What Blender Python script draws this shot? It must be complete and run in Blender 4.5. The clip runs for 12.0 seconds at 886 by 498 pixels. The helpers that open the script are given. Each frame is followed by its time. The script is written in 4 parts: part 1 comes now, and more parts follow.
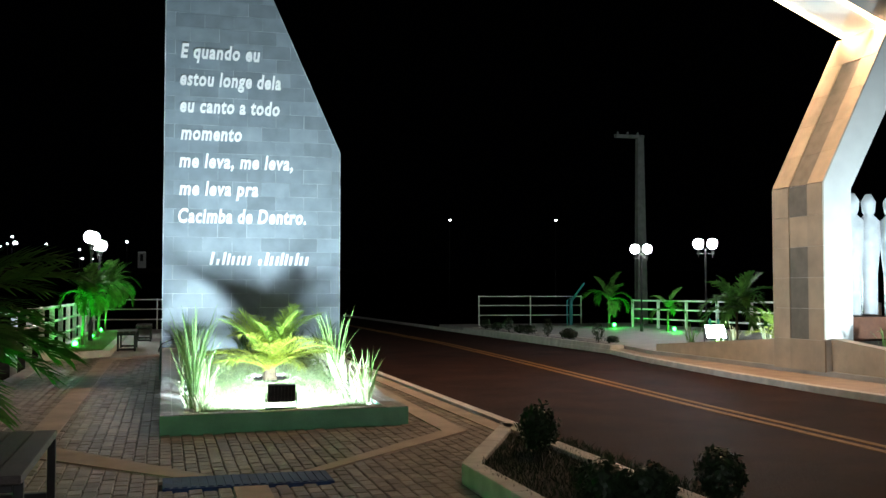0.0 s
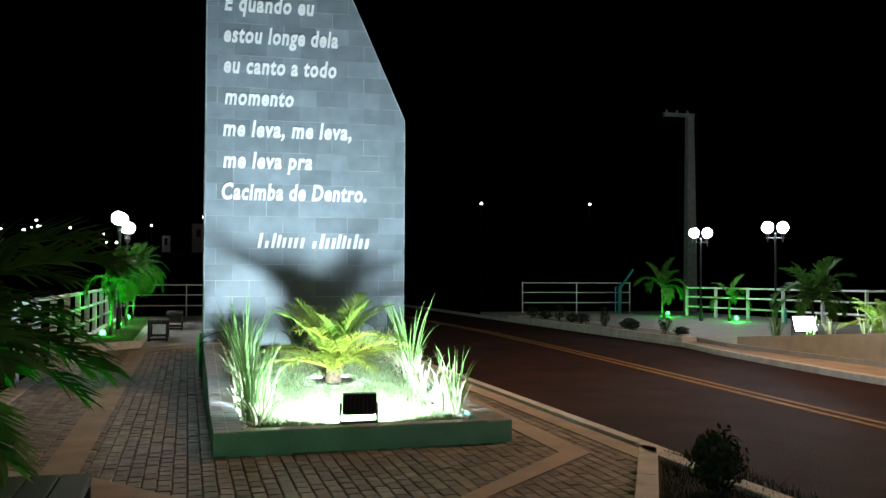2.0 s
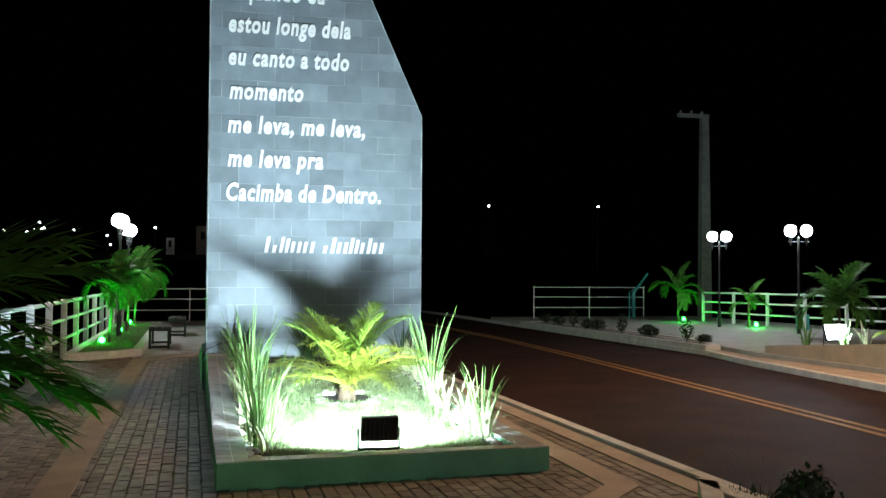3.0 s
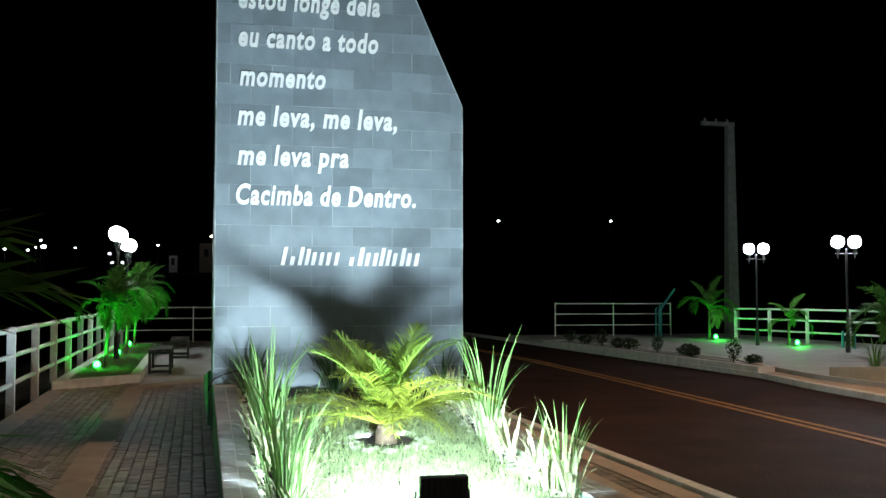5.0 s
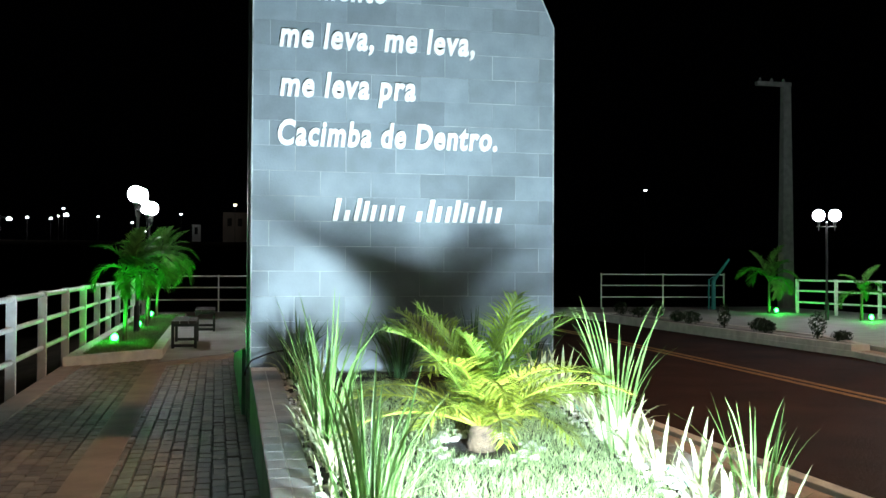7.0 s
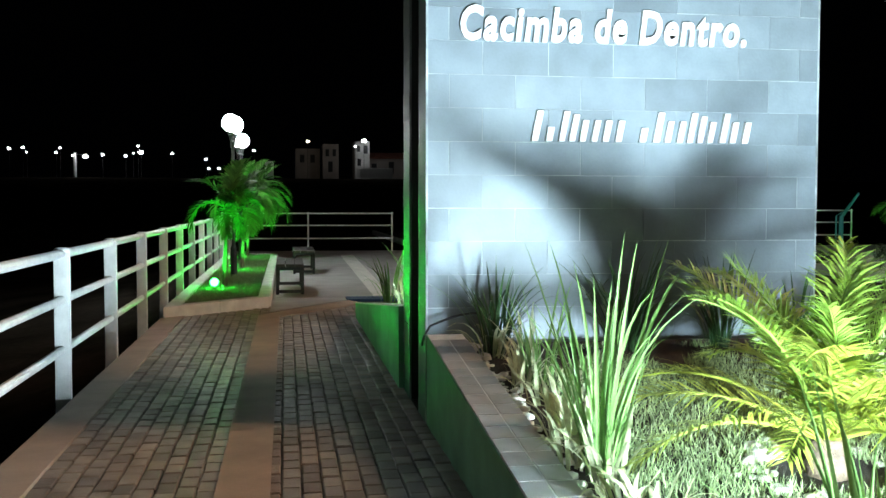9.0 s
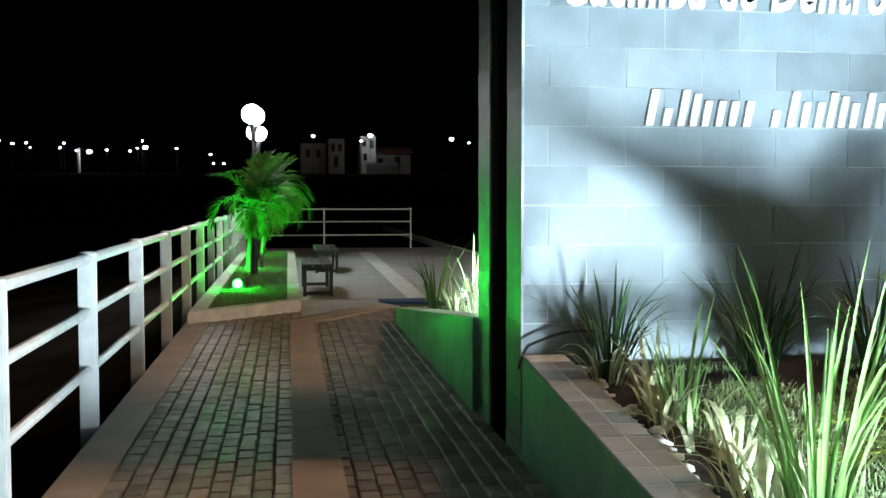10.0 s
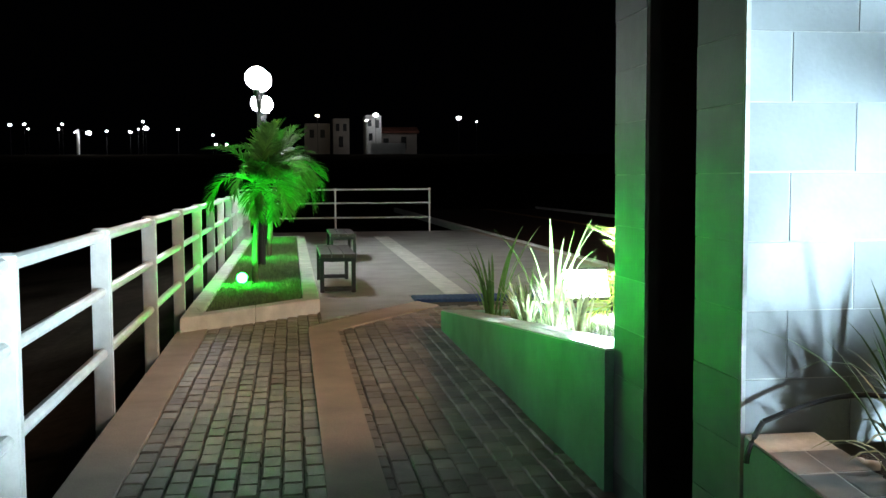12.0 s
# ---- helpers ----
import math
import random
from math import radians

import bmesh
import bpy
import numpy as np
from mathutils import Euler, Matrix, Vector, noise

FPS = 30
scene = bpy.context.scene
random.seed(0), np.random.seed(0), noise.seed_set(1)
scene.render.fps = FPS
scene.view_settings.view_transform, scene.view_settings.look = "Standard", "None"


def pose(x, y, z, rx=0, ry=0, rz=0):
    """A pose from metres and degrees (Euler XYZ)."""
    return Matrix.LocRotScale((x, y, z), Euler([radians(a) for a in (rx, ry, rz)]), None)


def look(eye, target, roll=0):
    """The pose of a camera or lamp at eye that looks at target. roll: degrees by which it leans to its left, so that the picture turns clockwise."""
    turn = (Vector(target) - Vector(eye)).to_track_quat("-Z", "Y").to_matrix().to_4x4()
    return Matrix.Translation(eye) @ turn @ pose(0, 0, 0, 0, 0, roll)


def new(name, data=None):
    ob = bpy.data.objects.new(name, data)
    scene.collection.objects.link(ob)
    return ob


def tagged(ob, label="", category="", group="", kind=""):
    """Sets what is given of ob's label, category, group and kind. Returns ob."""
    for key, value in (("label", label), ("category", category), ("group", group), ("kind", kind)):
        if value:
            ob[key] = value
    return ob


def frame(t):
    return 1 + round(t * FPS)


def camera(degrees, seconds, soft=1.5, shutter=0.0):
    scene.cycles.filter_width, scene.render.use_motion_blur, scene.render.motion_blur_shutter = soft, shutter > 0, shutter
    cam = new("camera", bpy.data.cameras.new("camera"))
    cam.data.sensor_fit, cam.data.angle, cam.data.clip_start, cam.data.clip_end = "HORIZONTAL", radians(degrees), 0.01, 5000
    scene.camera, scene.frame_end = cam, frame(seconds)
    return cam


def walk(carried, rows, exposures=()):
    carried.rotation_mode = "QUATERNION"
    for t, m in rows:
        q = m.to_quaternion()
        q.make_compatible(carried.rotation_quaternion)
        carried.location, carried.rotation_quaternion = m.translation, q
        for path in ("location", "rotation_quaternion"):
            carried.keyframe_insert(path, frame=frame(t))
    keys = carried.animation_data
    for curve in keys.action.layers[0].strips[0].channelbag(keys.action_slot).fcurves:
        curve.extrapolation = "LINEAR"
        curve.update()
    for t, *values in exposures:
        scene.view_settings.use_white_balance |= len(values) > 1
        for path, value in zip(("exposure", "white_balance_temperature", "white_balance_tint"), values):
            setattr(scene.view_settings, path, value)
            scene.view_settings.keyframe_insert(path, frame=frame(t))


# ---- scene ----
cam = camera(48.0, 12.0)
PATH = [
    (0, (-0.068, 0.446, 1.368), (0.469, 2.37, 1.454), 0.0),
    (0.5, (-0.124, 0.914, 1.398), (0.403, 2.842, 1.469), 0.1),
    (1, (-0.24, 1.395, 1.411), (0.272, 3.328, 1.473), 0.1),
    (1.5, (-0.262, 1.898, 1.408), (0.242, 3.832, 1.467), 0.2),
    (2, (-0.313, 2.468, 1.397), (0.184, 4.404, 1.453), 0.2),
    (2.5, (-0.333, 2.859, 1.417), (0.161, 4.796, 1.475), 0.2),
    (3, (-0.285, 3.361, 1.452), (0.204, 5.299, 1.513), 0.3),
    (5, (-0.293, 5.181, 1.444), (0.19, 7.12, 1.539), 0.0),
    (5.5, (-0.274, 5.683, 1.435), (0.208, 7.621, 1.525), 0.1),
    (6, (-0.297, 6.2, 1.398), (0.178, 8.141, 1.479), 0.2),
    (6.5, (-0.319, 6.691, 1.381), (0.151, 8.634, 1.45), 0.2),
    (8.5, (-0.773, 8.92, 1.374), (-0.453, 10.893, 1.292), 0.3),
    (9, (-0.971, 9.407, 1.37), (-0.659, 11.38, 1.279), 0.1),
    (9.5, (-1.161, 9.912, 1.365), (-0.855, 11.886, 1.269), 0.0),
    (10, (-1.319, 10.444, 1.377), (-1.012, 12.417, 1.276), 0.0),
    (10.5, (-1.378, 11.054, 1.361), (-1.069, 13.027, 1.25), -0.0),
    (11, (-1.484, 11.66, 1.354), (-1.175, 13.632, 1.233), -0.0),
    (11.5, (-1.466, 12.217, 1.344), (-1.163, 14.19, 1.211), 0.2),
    (12, (-1.441, 12.751, 1.324), (-1.141, 14.724, 1.185), -0.3),
]
walk(cam, [(t, look(eye, target, roll)) for t, eye, target, roll in PATH],
     exposures=[(0, 0.0), (0.5, -0.27), (2.5, -0.22), (3, -0.02), (5, -0.4), (5.5, -0.45), (6, -0.18), (6.5, -0.27), (8.5, 0.32), (9.5, 0.27), (10.5, 0.5), (11.5, 0.72), (12, 0.78)])

# The far side of the road is set out in a plan of its own and laid into place by this.
FAR = Matrix.Translation((-0.09, 0.6, 0.032)) @ Matrix.Scale(0.96, 4)


def beyond(ob):
    ob.matrix_world = FAR @ ob.matrix_world
    return ob


# ---- light ----
world = bpy.data.worlds.new("night")
scene.world = world
world.use_nodes = True
world.node_tree.nodes["Background"].inputs[0].default_value = (0.55, 0.65, 1.0, 1)
world.node_tree.nodes["Background"].inputs[1].default_value = 0.0002


def area_lamp(name, eye, target, sx, sy, watts, colour, spread=180):
    d = bpy.data.lights.new(name, "AREA")
    d.shape, d.size, d.size_y, d.energy, d.color, d.spread = "RECTANGLE", sx, sy, watts, colour, radians(spread)
    ob = new(name, d)
    ob.matrix_world = look(eye, target)
    return ob


def point_lamp(name, at, watts, colour, radius=0.05):
    d = bpy.data.lights.new(name, "POINT")
    d.energy, d.color, d.shadow_soft_size = watts, colour, radius
    ob = new(name, d)
    ob.location = at
    return ob


COOL, WARM, GREEN = (0.71, 0.91, 1.0), (1.0, 0.62, 0.36), (0.02, 1.0, 0.06)
FLOOD_WATTS, REAR_WATTS, ARCH_WATTS = 530, 320, 210
FLOODS = [
    ("stele_flood_light", (1.09, 10.75, 0.34), (1.2, 15.6, 1.25), FLOOD_WATTS),
    ("rear_flood_light", (0.85, 20.3, 0.50), (1.2, 16.7, 2.0), REAR_WATTS),
    ("arch_flood_light", (11.9, 19.7, 0.50), (12.0, 15.9, 1.9), ARCH_WATTS),
    ("arch_front_flood_light", (12.0, 10.9, 0.50), (11.6, 14.3, 2.2), ARCH_WATTS),
]
for nm, eye, target, watts in FLOODS:
    e, g = Vector(eye), Vector(target)
    lamp = area_lamp(nm, e + (g - e).normalized() * 0.045, g, 0.26, 0.19, watts, COOL, 150)
    if eye[0] > 10:
        beyond(lamp)
BEAM_A, BEAM_B = Vector((13.0, 15.15, 6.15)), Vector((6.1, 15.15, 9.0))
mid = (BEAM_A + BEAM_B) / 2
for dy in (-0.52, 0.52):
    d = bpy.data.lights.new("beam_led_light", "AREA")
    d.shape, d.size, d.size_y, d.energy, d.color = "RECTANGLE", 6.6, 0.05, 520, WARM
    ob = new("beam_led_light", d)
    ang = math.atan2(BEAM_A.z - BEAM_B.z, BEAM_A.x - BEAM_B.x)
    ob.matrix_world = FAR @ Matrix.Translation((mid.x + 0.26, mid.y + dy, mid.z - 0.36)) @ Matrix.Rotation(-ang, 4, "Y")

# ---- materials ----


def mat(name, base, rough=0.7, metal=0.0, vary=0.25, scale=8.0, fine=90.0, bump=0.15, tint=None, per_object=0.0, per_island=0.0, trans=0.0, spec=0.5, stain=0.0):
    """Procedural surface: two scales of noise in colour, fine relief, and random shade for each piece."""
    m = bpy.data.materials.new(name)
    m.use_nodes = True
    nt = m.node_tree
    n, l = nt.nodes, nt.links
    b = n["Principled BSDF"]
    b.inputs["Roughness"].default_value, b.inputs["Metallic"].default_value = rough, metal
    b.inputs["Specular IOR Level"].default_value = spec
    tc = n.new("ShaderNodeTexCoord")
    big, small = n.new("ShaderNodeTexNoise"), n.new("ShaderNodeTexNoise")
    big.inputs["Scale"].default_value, small.inputs["Scale"].default_value = scale, fine
    big.inputs["Detail"].default_value = small.inputs["Detail"].default_value = 5
    geo = n.new("ShaderNodeNewGeometry")
    for t in (big, small):
        l.new(geo.outputs["Position"], t.inputs["Vector"])
    ramp = n.new("ShaderNodeMapRange")
    ramp.inputs["To Min"].default_value, ramp.inputs["To Max"].default_value = 1 - vary * 1.6, 1 + vary * 1.6
    ramp.inputs["From Min"].default_value, ramp.inputs["From Max"].default_value = 0.2, 0.8
    l.new(big.outputs["Fac"], ramp.inputs["Value"])
    ramp2 = n.new("ShaderNodeMapRange")
    ramp2.inputs["To Min"].default_value, ramp2.inputs["To Max"].default_value = 1 - vary * 0.8, 1 + vary * 0.8
    l.new(small.outputs["Fac"], ramp2.inputs["Value"])
    val = n.new("ShaderNodeMath")
    val.operation = "MULTIPLY"
    l.new(ramp.outputs[0], val.inputs[0])
    l.new(ramp2.outputs[0], val.inputs[1])
    out = val.outputs[0]
    for amount, src in ((per_object, "object"), (per_island, "island")):
        if amount:
            if src == "object":
                r = n.new("ShaderNodeObjectInfo").outputs["Random"]
            else:
                r = geo.outputs["Random Per Island"]
            mr = n.new("ShaderNodeMapRange")
            mr.inputs["To Min"].default_value, mr.inputs["To Max"].default_value = 1 - amount, 1 + amount
            l.new(r, mr.inputs["Value"])
            mm = n.new("ShaderNodeMath")
            mm.operation = "MULTIPLY"
            l.new(out, mm.inputs[0])
            l.new(mr.outputs[0], mm.inputs[1])
            out = mm.outputs[0]
    mixc = n.new("ShaderNodeMix")
    mixc.data_type = "RGBA"
    mixc.inputs["A"].default_value = (*base, 1)
    mixc.inputs["B"].default_value = (*(tint or base), 1)
    third = n.new("ShaderNodeTexNoise")
    third.inputs["Scale"].default_value = scale * 0.37
    l.new(geo.outputs["Position"], third.inputs["Vector"])
    l.new(third.outputs["Fac"], mixc.inputs["Factor"])
    mul = n.new("ShaderNodeVectorMath")
    mul.operation = "SCALE"
    l.new(mixc.outputs["Result"], mul.inputs[0])
    l.new(out, mul.inputs["Scale"])
    l.new(mul.outputs[0], b.inputs["Base Color"])
    if bump:
        bp = n.new("ShaderNodeBump")
        bp.inputs["Strength"].default_value, bp.inputs["Distance"].default_value = bump, 0.02
        l.new(small.outputs["Fac"], bp.inputs["Height"])
        l.new(bp.outputs[0], b.inputs["Normal"])
    rr = n.new("ShaderNodeMapRange")
    rr.inputs["To Min"].default_value, rr.inputs["To Max"].default_value = max(rough - 0.12, 0.03), min(rough + 0.12, 1)
    l.new(small.outputs["Fac"], rr.inputs["Value"])
    l.new(rr.outputs[0], b.inputs["Roughness"])
    if trans:
        tr = n.new("ShaderNodeBsdfTranslucent")
        l.new(mul.outputs[0], tr.inputs["Color"])
        mx = n.new("ShaderNodeMixShader")
        mx.inputs[0].default_value = trans
        l.new(b.outputs[0], mx.inputs[1])
        l.new(tr.outputs[0], mx.inputs[2])
        l.new(mx.outputs[0], n["Material Output"].inputs[0])
    return m


def glow(name, colour, strength):
    m = bpy.data.materials.new(name)
    m.use_nodes = True
    b = m.node_tree.nodes["Principled BSDF"]
    b.inputs["Base Color"].default_value = (*[0.8 * c for c in colour], 1)
    b.inputs["Emission Color"].default_value = (*colour, 1)
    b.inputs["Emission Strength"].default_value = strength
    return m


M = dict(
    slate=mat("slate_tile", (0.152, 0.19, 0.22), 0.55, vary=0.13, scale=5, fine=60, bump=0.08, tint=(0.19, 0.225, 0.25), per_object=0.17),
    mortar=mat("pale_mortar", (0.33, 0.37, 0.38), 0.9, vary=0.5, scale=3.2, fine=25),
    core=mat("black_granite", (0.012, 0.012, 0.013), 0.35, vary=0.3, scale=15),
    letter=mat("white_letter_paint", (0.86, 0.86, 0.86), 0.45, vary=0.05, bump=0.03),
    green_wall=mat("green_masonry_paint", (0.25, 0.50, 0.37), 0.7, vary=0.18, scale=3, fine=70, tint=(0.28, 0.54, 0.40), bump=0.2),
    rim=mat("grey_rim_tile", (0.42, 0.41, 0.40), 0.4, vary=0.14, scale=9, per_object=0.14, bump=0.06),
    grout=mat("white_grout", (0.80, 0.80, 0.78), 0.9, vary=0.1, scale=20),
    soil=mat("dark_soil", (0.024, 0.018, 0.013), 0.95, vary=0.5, scale=12, bump=0.8),
    lawn=mat("lawn_blade", (0.24, 0.30, 0.155), 0.6, vary=0.3, scale=6, per_island=0.4, trans=0.25, tint=(0.18, 0.25, 0.10)),
    strap=mat("strap_leaf", (0.17, 0.34, 0.09), 0.38, vary=0.2, scale=12, per_object=0.35, trans=0.48, bump=0.05, tint=(0.18, 0.30, 0.11)),
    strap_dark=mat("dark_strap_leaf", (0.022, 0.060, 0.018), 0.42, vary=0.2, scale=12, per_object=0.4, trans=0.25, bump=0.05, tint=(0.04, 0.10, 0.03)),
    pale_leaf=mat("pale_striped_leaf", (0.56, 0.58, 0.42), 0.45, vary=0.25, scale=25, per_object=0.25, trans=0.25, bump=0.05, tint=(0.30, 0.36, 0.14)),
    palm=mat("palm_leaflet", (0.16, 0.30, 0.045), 0.42, vary=0.25, scale=5, per_island=0.4, trans=0.4, bump=0.05, tint=(0.42, 0.41, 0.06)),
    palm_green=mat("green_palm_leaflet", (0.11, 0.26, 0.04), 0.4, vary=0.25, scale=5, per_island=0.4, trans=0.4, bump=0.05, tint=(0.24, 0.32, 0.05)),
    palm_dark=mat("dark_palm_leaflet", (0.08, 0.21, 0.04), 0.62, spec=0.2, vary=0.25, scale=7, per_island=0.3, trans=0.3, bump=0.05),
    trunk=mat("palm_trunk_bark", (0.10, 0.07, 0.045), 0.9, vary=0.35, scale=18, bump=0.6),
    pebble=mat("white_pebble", (0.62, 0.60, 0.56), 0.6, vary=0.12, scale=30, per_object=0.3, bump=0.1),
    paver=mat("brown_grey_paver", (0.20, 0.165, 0.135), 0.47, spec=0.45, vary=0.25, scale=6, fine=110, bump=0.35, per_object=0.35, per_island=0.35, tint=(0.23, 0.18, 0.145)),
    joint=mat("paver_joint_sand", (0.07, 0.06, 0.05), 0.95, vary=0.4, scale=30),
    concrete=mat("smooth_concrete", (0.52, 0.41, 0.33), 0.75, vary=0.14, scale=3, fine=80, bump=0.15, tint=(0.47, 0.38, 0.31)),
    plaza=mat("plaza_concrete", (0.44, 0.43, 0.42), 0.6, vary=0.16, scale=2.2, fine=80, bump=0.15, tint=(0.38, 0.37, 0.36)),
    kerb=mat("whitewashed_kerb", (0.70, 0.68, 0.64), 0.8, vary=0.16, scale=5, bump=0.25),
    asphalt=mat("red_brown_asphalt", (0.036, 0.0135, 0.0085), 0.85, spec=0.15, vary=0.42, scale=1.1, fine=45, bump=0.6, tint=(0.026, 0.012, 0.0085)),
    yellow=mat("worn_yellow_line", (0.27, 0.13, 0.025), 0.75, vary=0.35, scale=14, fine=120),
    blue=mat("blue_tactile_paint", (0.025, 0.07, 0.20), 0.65, vary=0.25, scale=10, per_island=0.2),
    rail=mat("white_rail_paint", (0.74, 0.75, 0.74), 0.4, vary=0.1, scale=10, bump=0.06),
    bench=mat("dark_bench_timber", (0.045, 0.035, 0.03), 0.5, vary=0.35, scale=9, bump=0.2, per_object=0.2),
    iron=mat("black_iron", (0.015, 0.015, 0.016), 0.45, vary=0.2, scale=20, bump=0.1),
    ground=mat("dark_earth", (0.03, 0.025, 0.02), 1.0, spec=0.0, vary=0.5, scale=0.4, fine=9, bump=0.6),
    beige=mat("beige_stone_cladding", (0.52, 0.43, 0.32), 0.6, vary=0.14, scale=3, fine=60, bump=0.1, per_object=0.10, tint=(0.47, 0.40, 0.31)),
    white_wall=mat("white_arch_paint", (0.78, 0.77, 0.74), 0.6, vary=0.05, scale=3, bump=0.08),
    grey_strip=mat("grey_stone_strip", (0.20, 0.19, 0.165), 0.6, vary=0.14, scale=6),
    statue=mat("white_statue_paint", (0.72, 0.74, 0.76), 0.5, vary=0.12, scale=6, bump=0.15),
    brown=mat("brown_plinth", (0.16, 0.06, 0.03), 0.7, vary=0.3, scale=6),
    pole=mat("grey_pole_concrete", (0.22, 0.215, 0.20), 0.85, vary=0.2, scale=5),
    teal=mat("teal_post_paint", (0.04, 0.30, 0.30), 0.5, vary=0.15, scale=9),
    bush=mat("bush_leaf", (0.014, 0.034, 0.010), 0.5, vary=0.3, scale=14, per_island=0.4, trans=0.2),
    house=mat("house_plaster", (0.32, 0.28, 0.25), 0.8, vary=0.15, scale=0.6, fine=6),
    roof=mat("clay_roof", (0.22, 0.08, 0.05), 0.85, vary=0.3, scale=2, fine=14),
    globe=glow("opal_globe", (0.93, 0.97, 1.0), 98),
    flood_face=glow("flood_led_face", COOL, 60),
    green_face=glow("green_led_face", GREEN, 45),
    led=glow("warm_led_strip", (1.0, 0.75, 0.45), 9),
    far_light=glow("far_street_light", (0.95, 0.97, 1.0), 8),
    far_warm=glow("far_warm_light", (1.0, 0.85, 0.6), 6),
)

# ---- builders ----


def obj(name, bm, material, parent=None, smooth=False):
    me = bpy.data.meshes.new(name)
    bmesh.ops.recalc_face_normals(bm, faces=bm.faces)
    bm.to_mesh(me)
    bm.free()
    if material:
        me.materials.append(M[material])
    if smooth:
        for p in me.polygons:
            p.use_smooth = True
    ob = new(name, me)
    ob.parent = parent
    return ob


def part(name, bm, material, parent, label="", smooth=False):
    ob = obj(name, bm, material, parent, smooth)
    return tagged(ob, label) if label else ob


def thing(name, label, category, at=(0, 0, 0), rz=0, group="", kind=""):
    ob = new(name)
    ob.empty_display_size = 0.2
    ob.matrix_world = pose(*at, 0, 0, rz)
    return tagged(ob, label, category, group, kind)


def add_prism(bm, pts):
    """pts: (x, y, z0, z1) round the outline."""
    lo = [bm.verts.new((x, y, a)) for x, y, a, b in pts]
    hi = [bm.verts.new((x, y, b)) for x, y, a, b in pts]
    bm.faces.new(hi)
    bm.faces.new(lo[::-1])
    for i in range(len(pts)):
        j = (i + 1) % len(pts)
        bm.faces.new((lo[i], lo[j], hi[j], hi[i]))


def prism(pts, bevel=0.0):
    bm = bmesh.new()
    add_prism(bm, pts)
    if bevel:
        bmesh.ops.recalc_face_normals(bm, faces=bm.faces)
        bmesh.ops.bevel(bm, geom=list(bm.edges), offset=bevel, segments=2, affect="EDGES", profile=0.6)
    return bm


def box(x0, y0, z0, x1, y1, z1, bevel=0.0):
    return prism([(x0, y0, z0, z1), (x1, y0, z0, z1), (x1, y1, z0, z1), (x0, y1, z0, z1)], bevel)


def add_box(bm, x0, y0, z0, x1, y1, z1):
    add_prism(bm, [(x0, y0, z0, z1), (x1, y0, z0, z1), (x1, y1, z0, z1), (x0, y1, z0, z1)])


def add_tube(bm, pts, radii, seg=8, caps=True):
    rings = []
    n = len(pts)
    for i, p in enumerate(pts):
        p = Vector(p)
        d = (Vector(pts[min(i + 1, n - 1)]) - Vector(pts[max(i - 1, 0)])).normalized()
        u = d.cross(Vector((0, 0, 1)) if abs(d.z) < 0.9 else Vector((1, 0, 0))).normalized()
        v = d.cross(u)
        r = radii[i] if hasattr(radii, "__len__") else radii
        rings.append([bm.verts.new(p + (u * math.cos(a) + v * math.sin(a)) * r) for a in [k * math.tau / seg for k in range(seg)]])
    for a, b in zip(rings, rings[1:]):
        for k in range(seg):
            bm.faces.new((a[k], a[(k + 1) % seg], b[(k + 1) % seg], b[k]))
    if caps:
        bm.faces.new(rings[0][::-1])
        bm.faces.new(rings[-1])


def tube(pts, radii, seg=8):
    bm = bmesh.new()
    add_tube(bm, pts, radii, seg)
    return bm


def ball(r, at=(0, 0, 0), sub=2, squash=(1, 1, 1)):
    bm = bmesh.new()
    bmesh.ops.create_icosphere(bm, subdivisions=sub, radius=r)
    for v in bm.verts:
        v.co = Vector((v.co.x * squash[0], v.co.y * squash[1], v.co.z * squash[2])) + Vector(at)
    return bm


def shared(name, mesh, parent, m):
    """A piece of its own on a shared mesh."""
    ob = new(name, mesh)
    ob.parent = parent
    ob.matrix_basis = m
    return ob


def mesh_only(name, bm, material, smooth=False):
    me = bpy.data.meshes.new(name)
    bmesh.ops.recalc_face_normals(bm, faces=bm.faces)
    bm.to_mesh(me)
    bm.free()
    me.materials.append(M[material])
    if smooth:
        for p in me.polygons:
            p.use_smooth = True
    return me


def stuff(name, verts, faces, material, label, category, parent=None):
    me = bpy.data.meshes.new(name)
    me.from_pydata(verts, [], faces)
    me.materials.append(M[material])
    ob = new(name, me)
    ob.parent = parent
    if parent is None:
        tagged(ob, label, category, kind="stuff")
    else:
        tagged(ob, label, kind="stuff")
    return ob


# ---- setting: ground, road, walks ----
# earth below the terrace, to the horizon, in one sheet that dips beside the walk
bm = bmesh.new()
XS = [-2500, -400, -60, -12, -4.2, -2.75, 2.9, 10.4, 18.5, 21, 30, 60, 400, 2500]
HILL = 4.1
YS = [-2500, -300, -30, 2, 20, 38.6, 41, 60, 120, 400, 2500]


def earth_z(x, y):
    inside = -2.8 < x < 18.6 and y < 39
    if y >= 120:
        return HILL
    return -0.25 if inside else (-0.6 if max(-2.8 - x, x - 18.6, y - 39) < 3 else -1.6)


grid = [[bm.verts.new((x, y, earth_z(x, y))) for x in XS] for y in YS]
for r0, r1 in zip(grid, grid[1:]):
    for k in range(len(XS) - 1):
        bm.faces.new((r0[k], r0[k + 1], r1[k + 1], r1[k]))
tagged(obj("ground", bm, "ground"), "dark bare earth falling away beside the terrace", "ground", kind="structure")

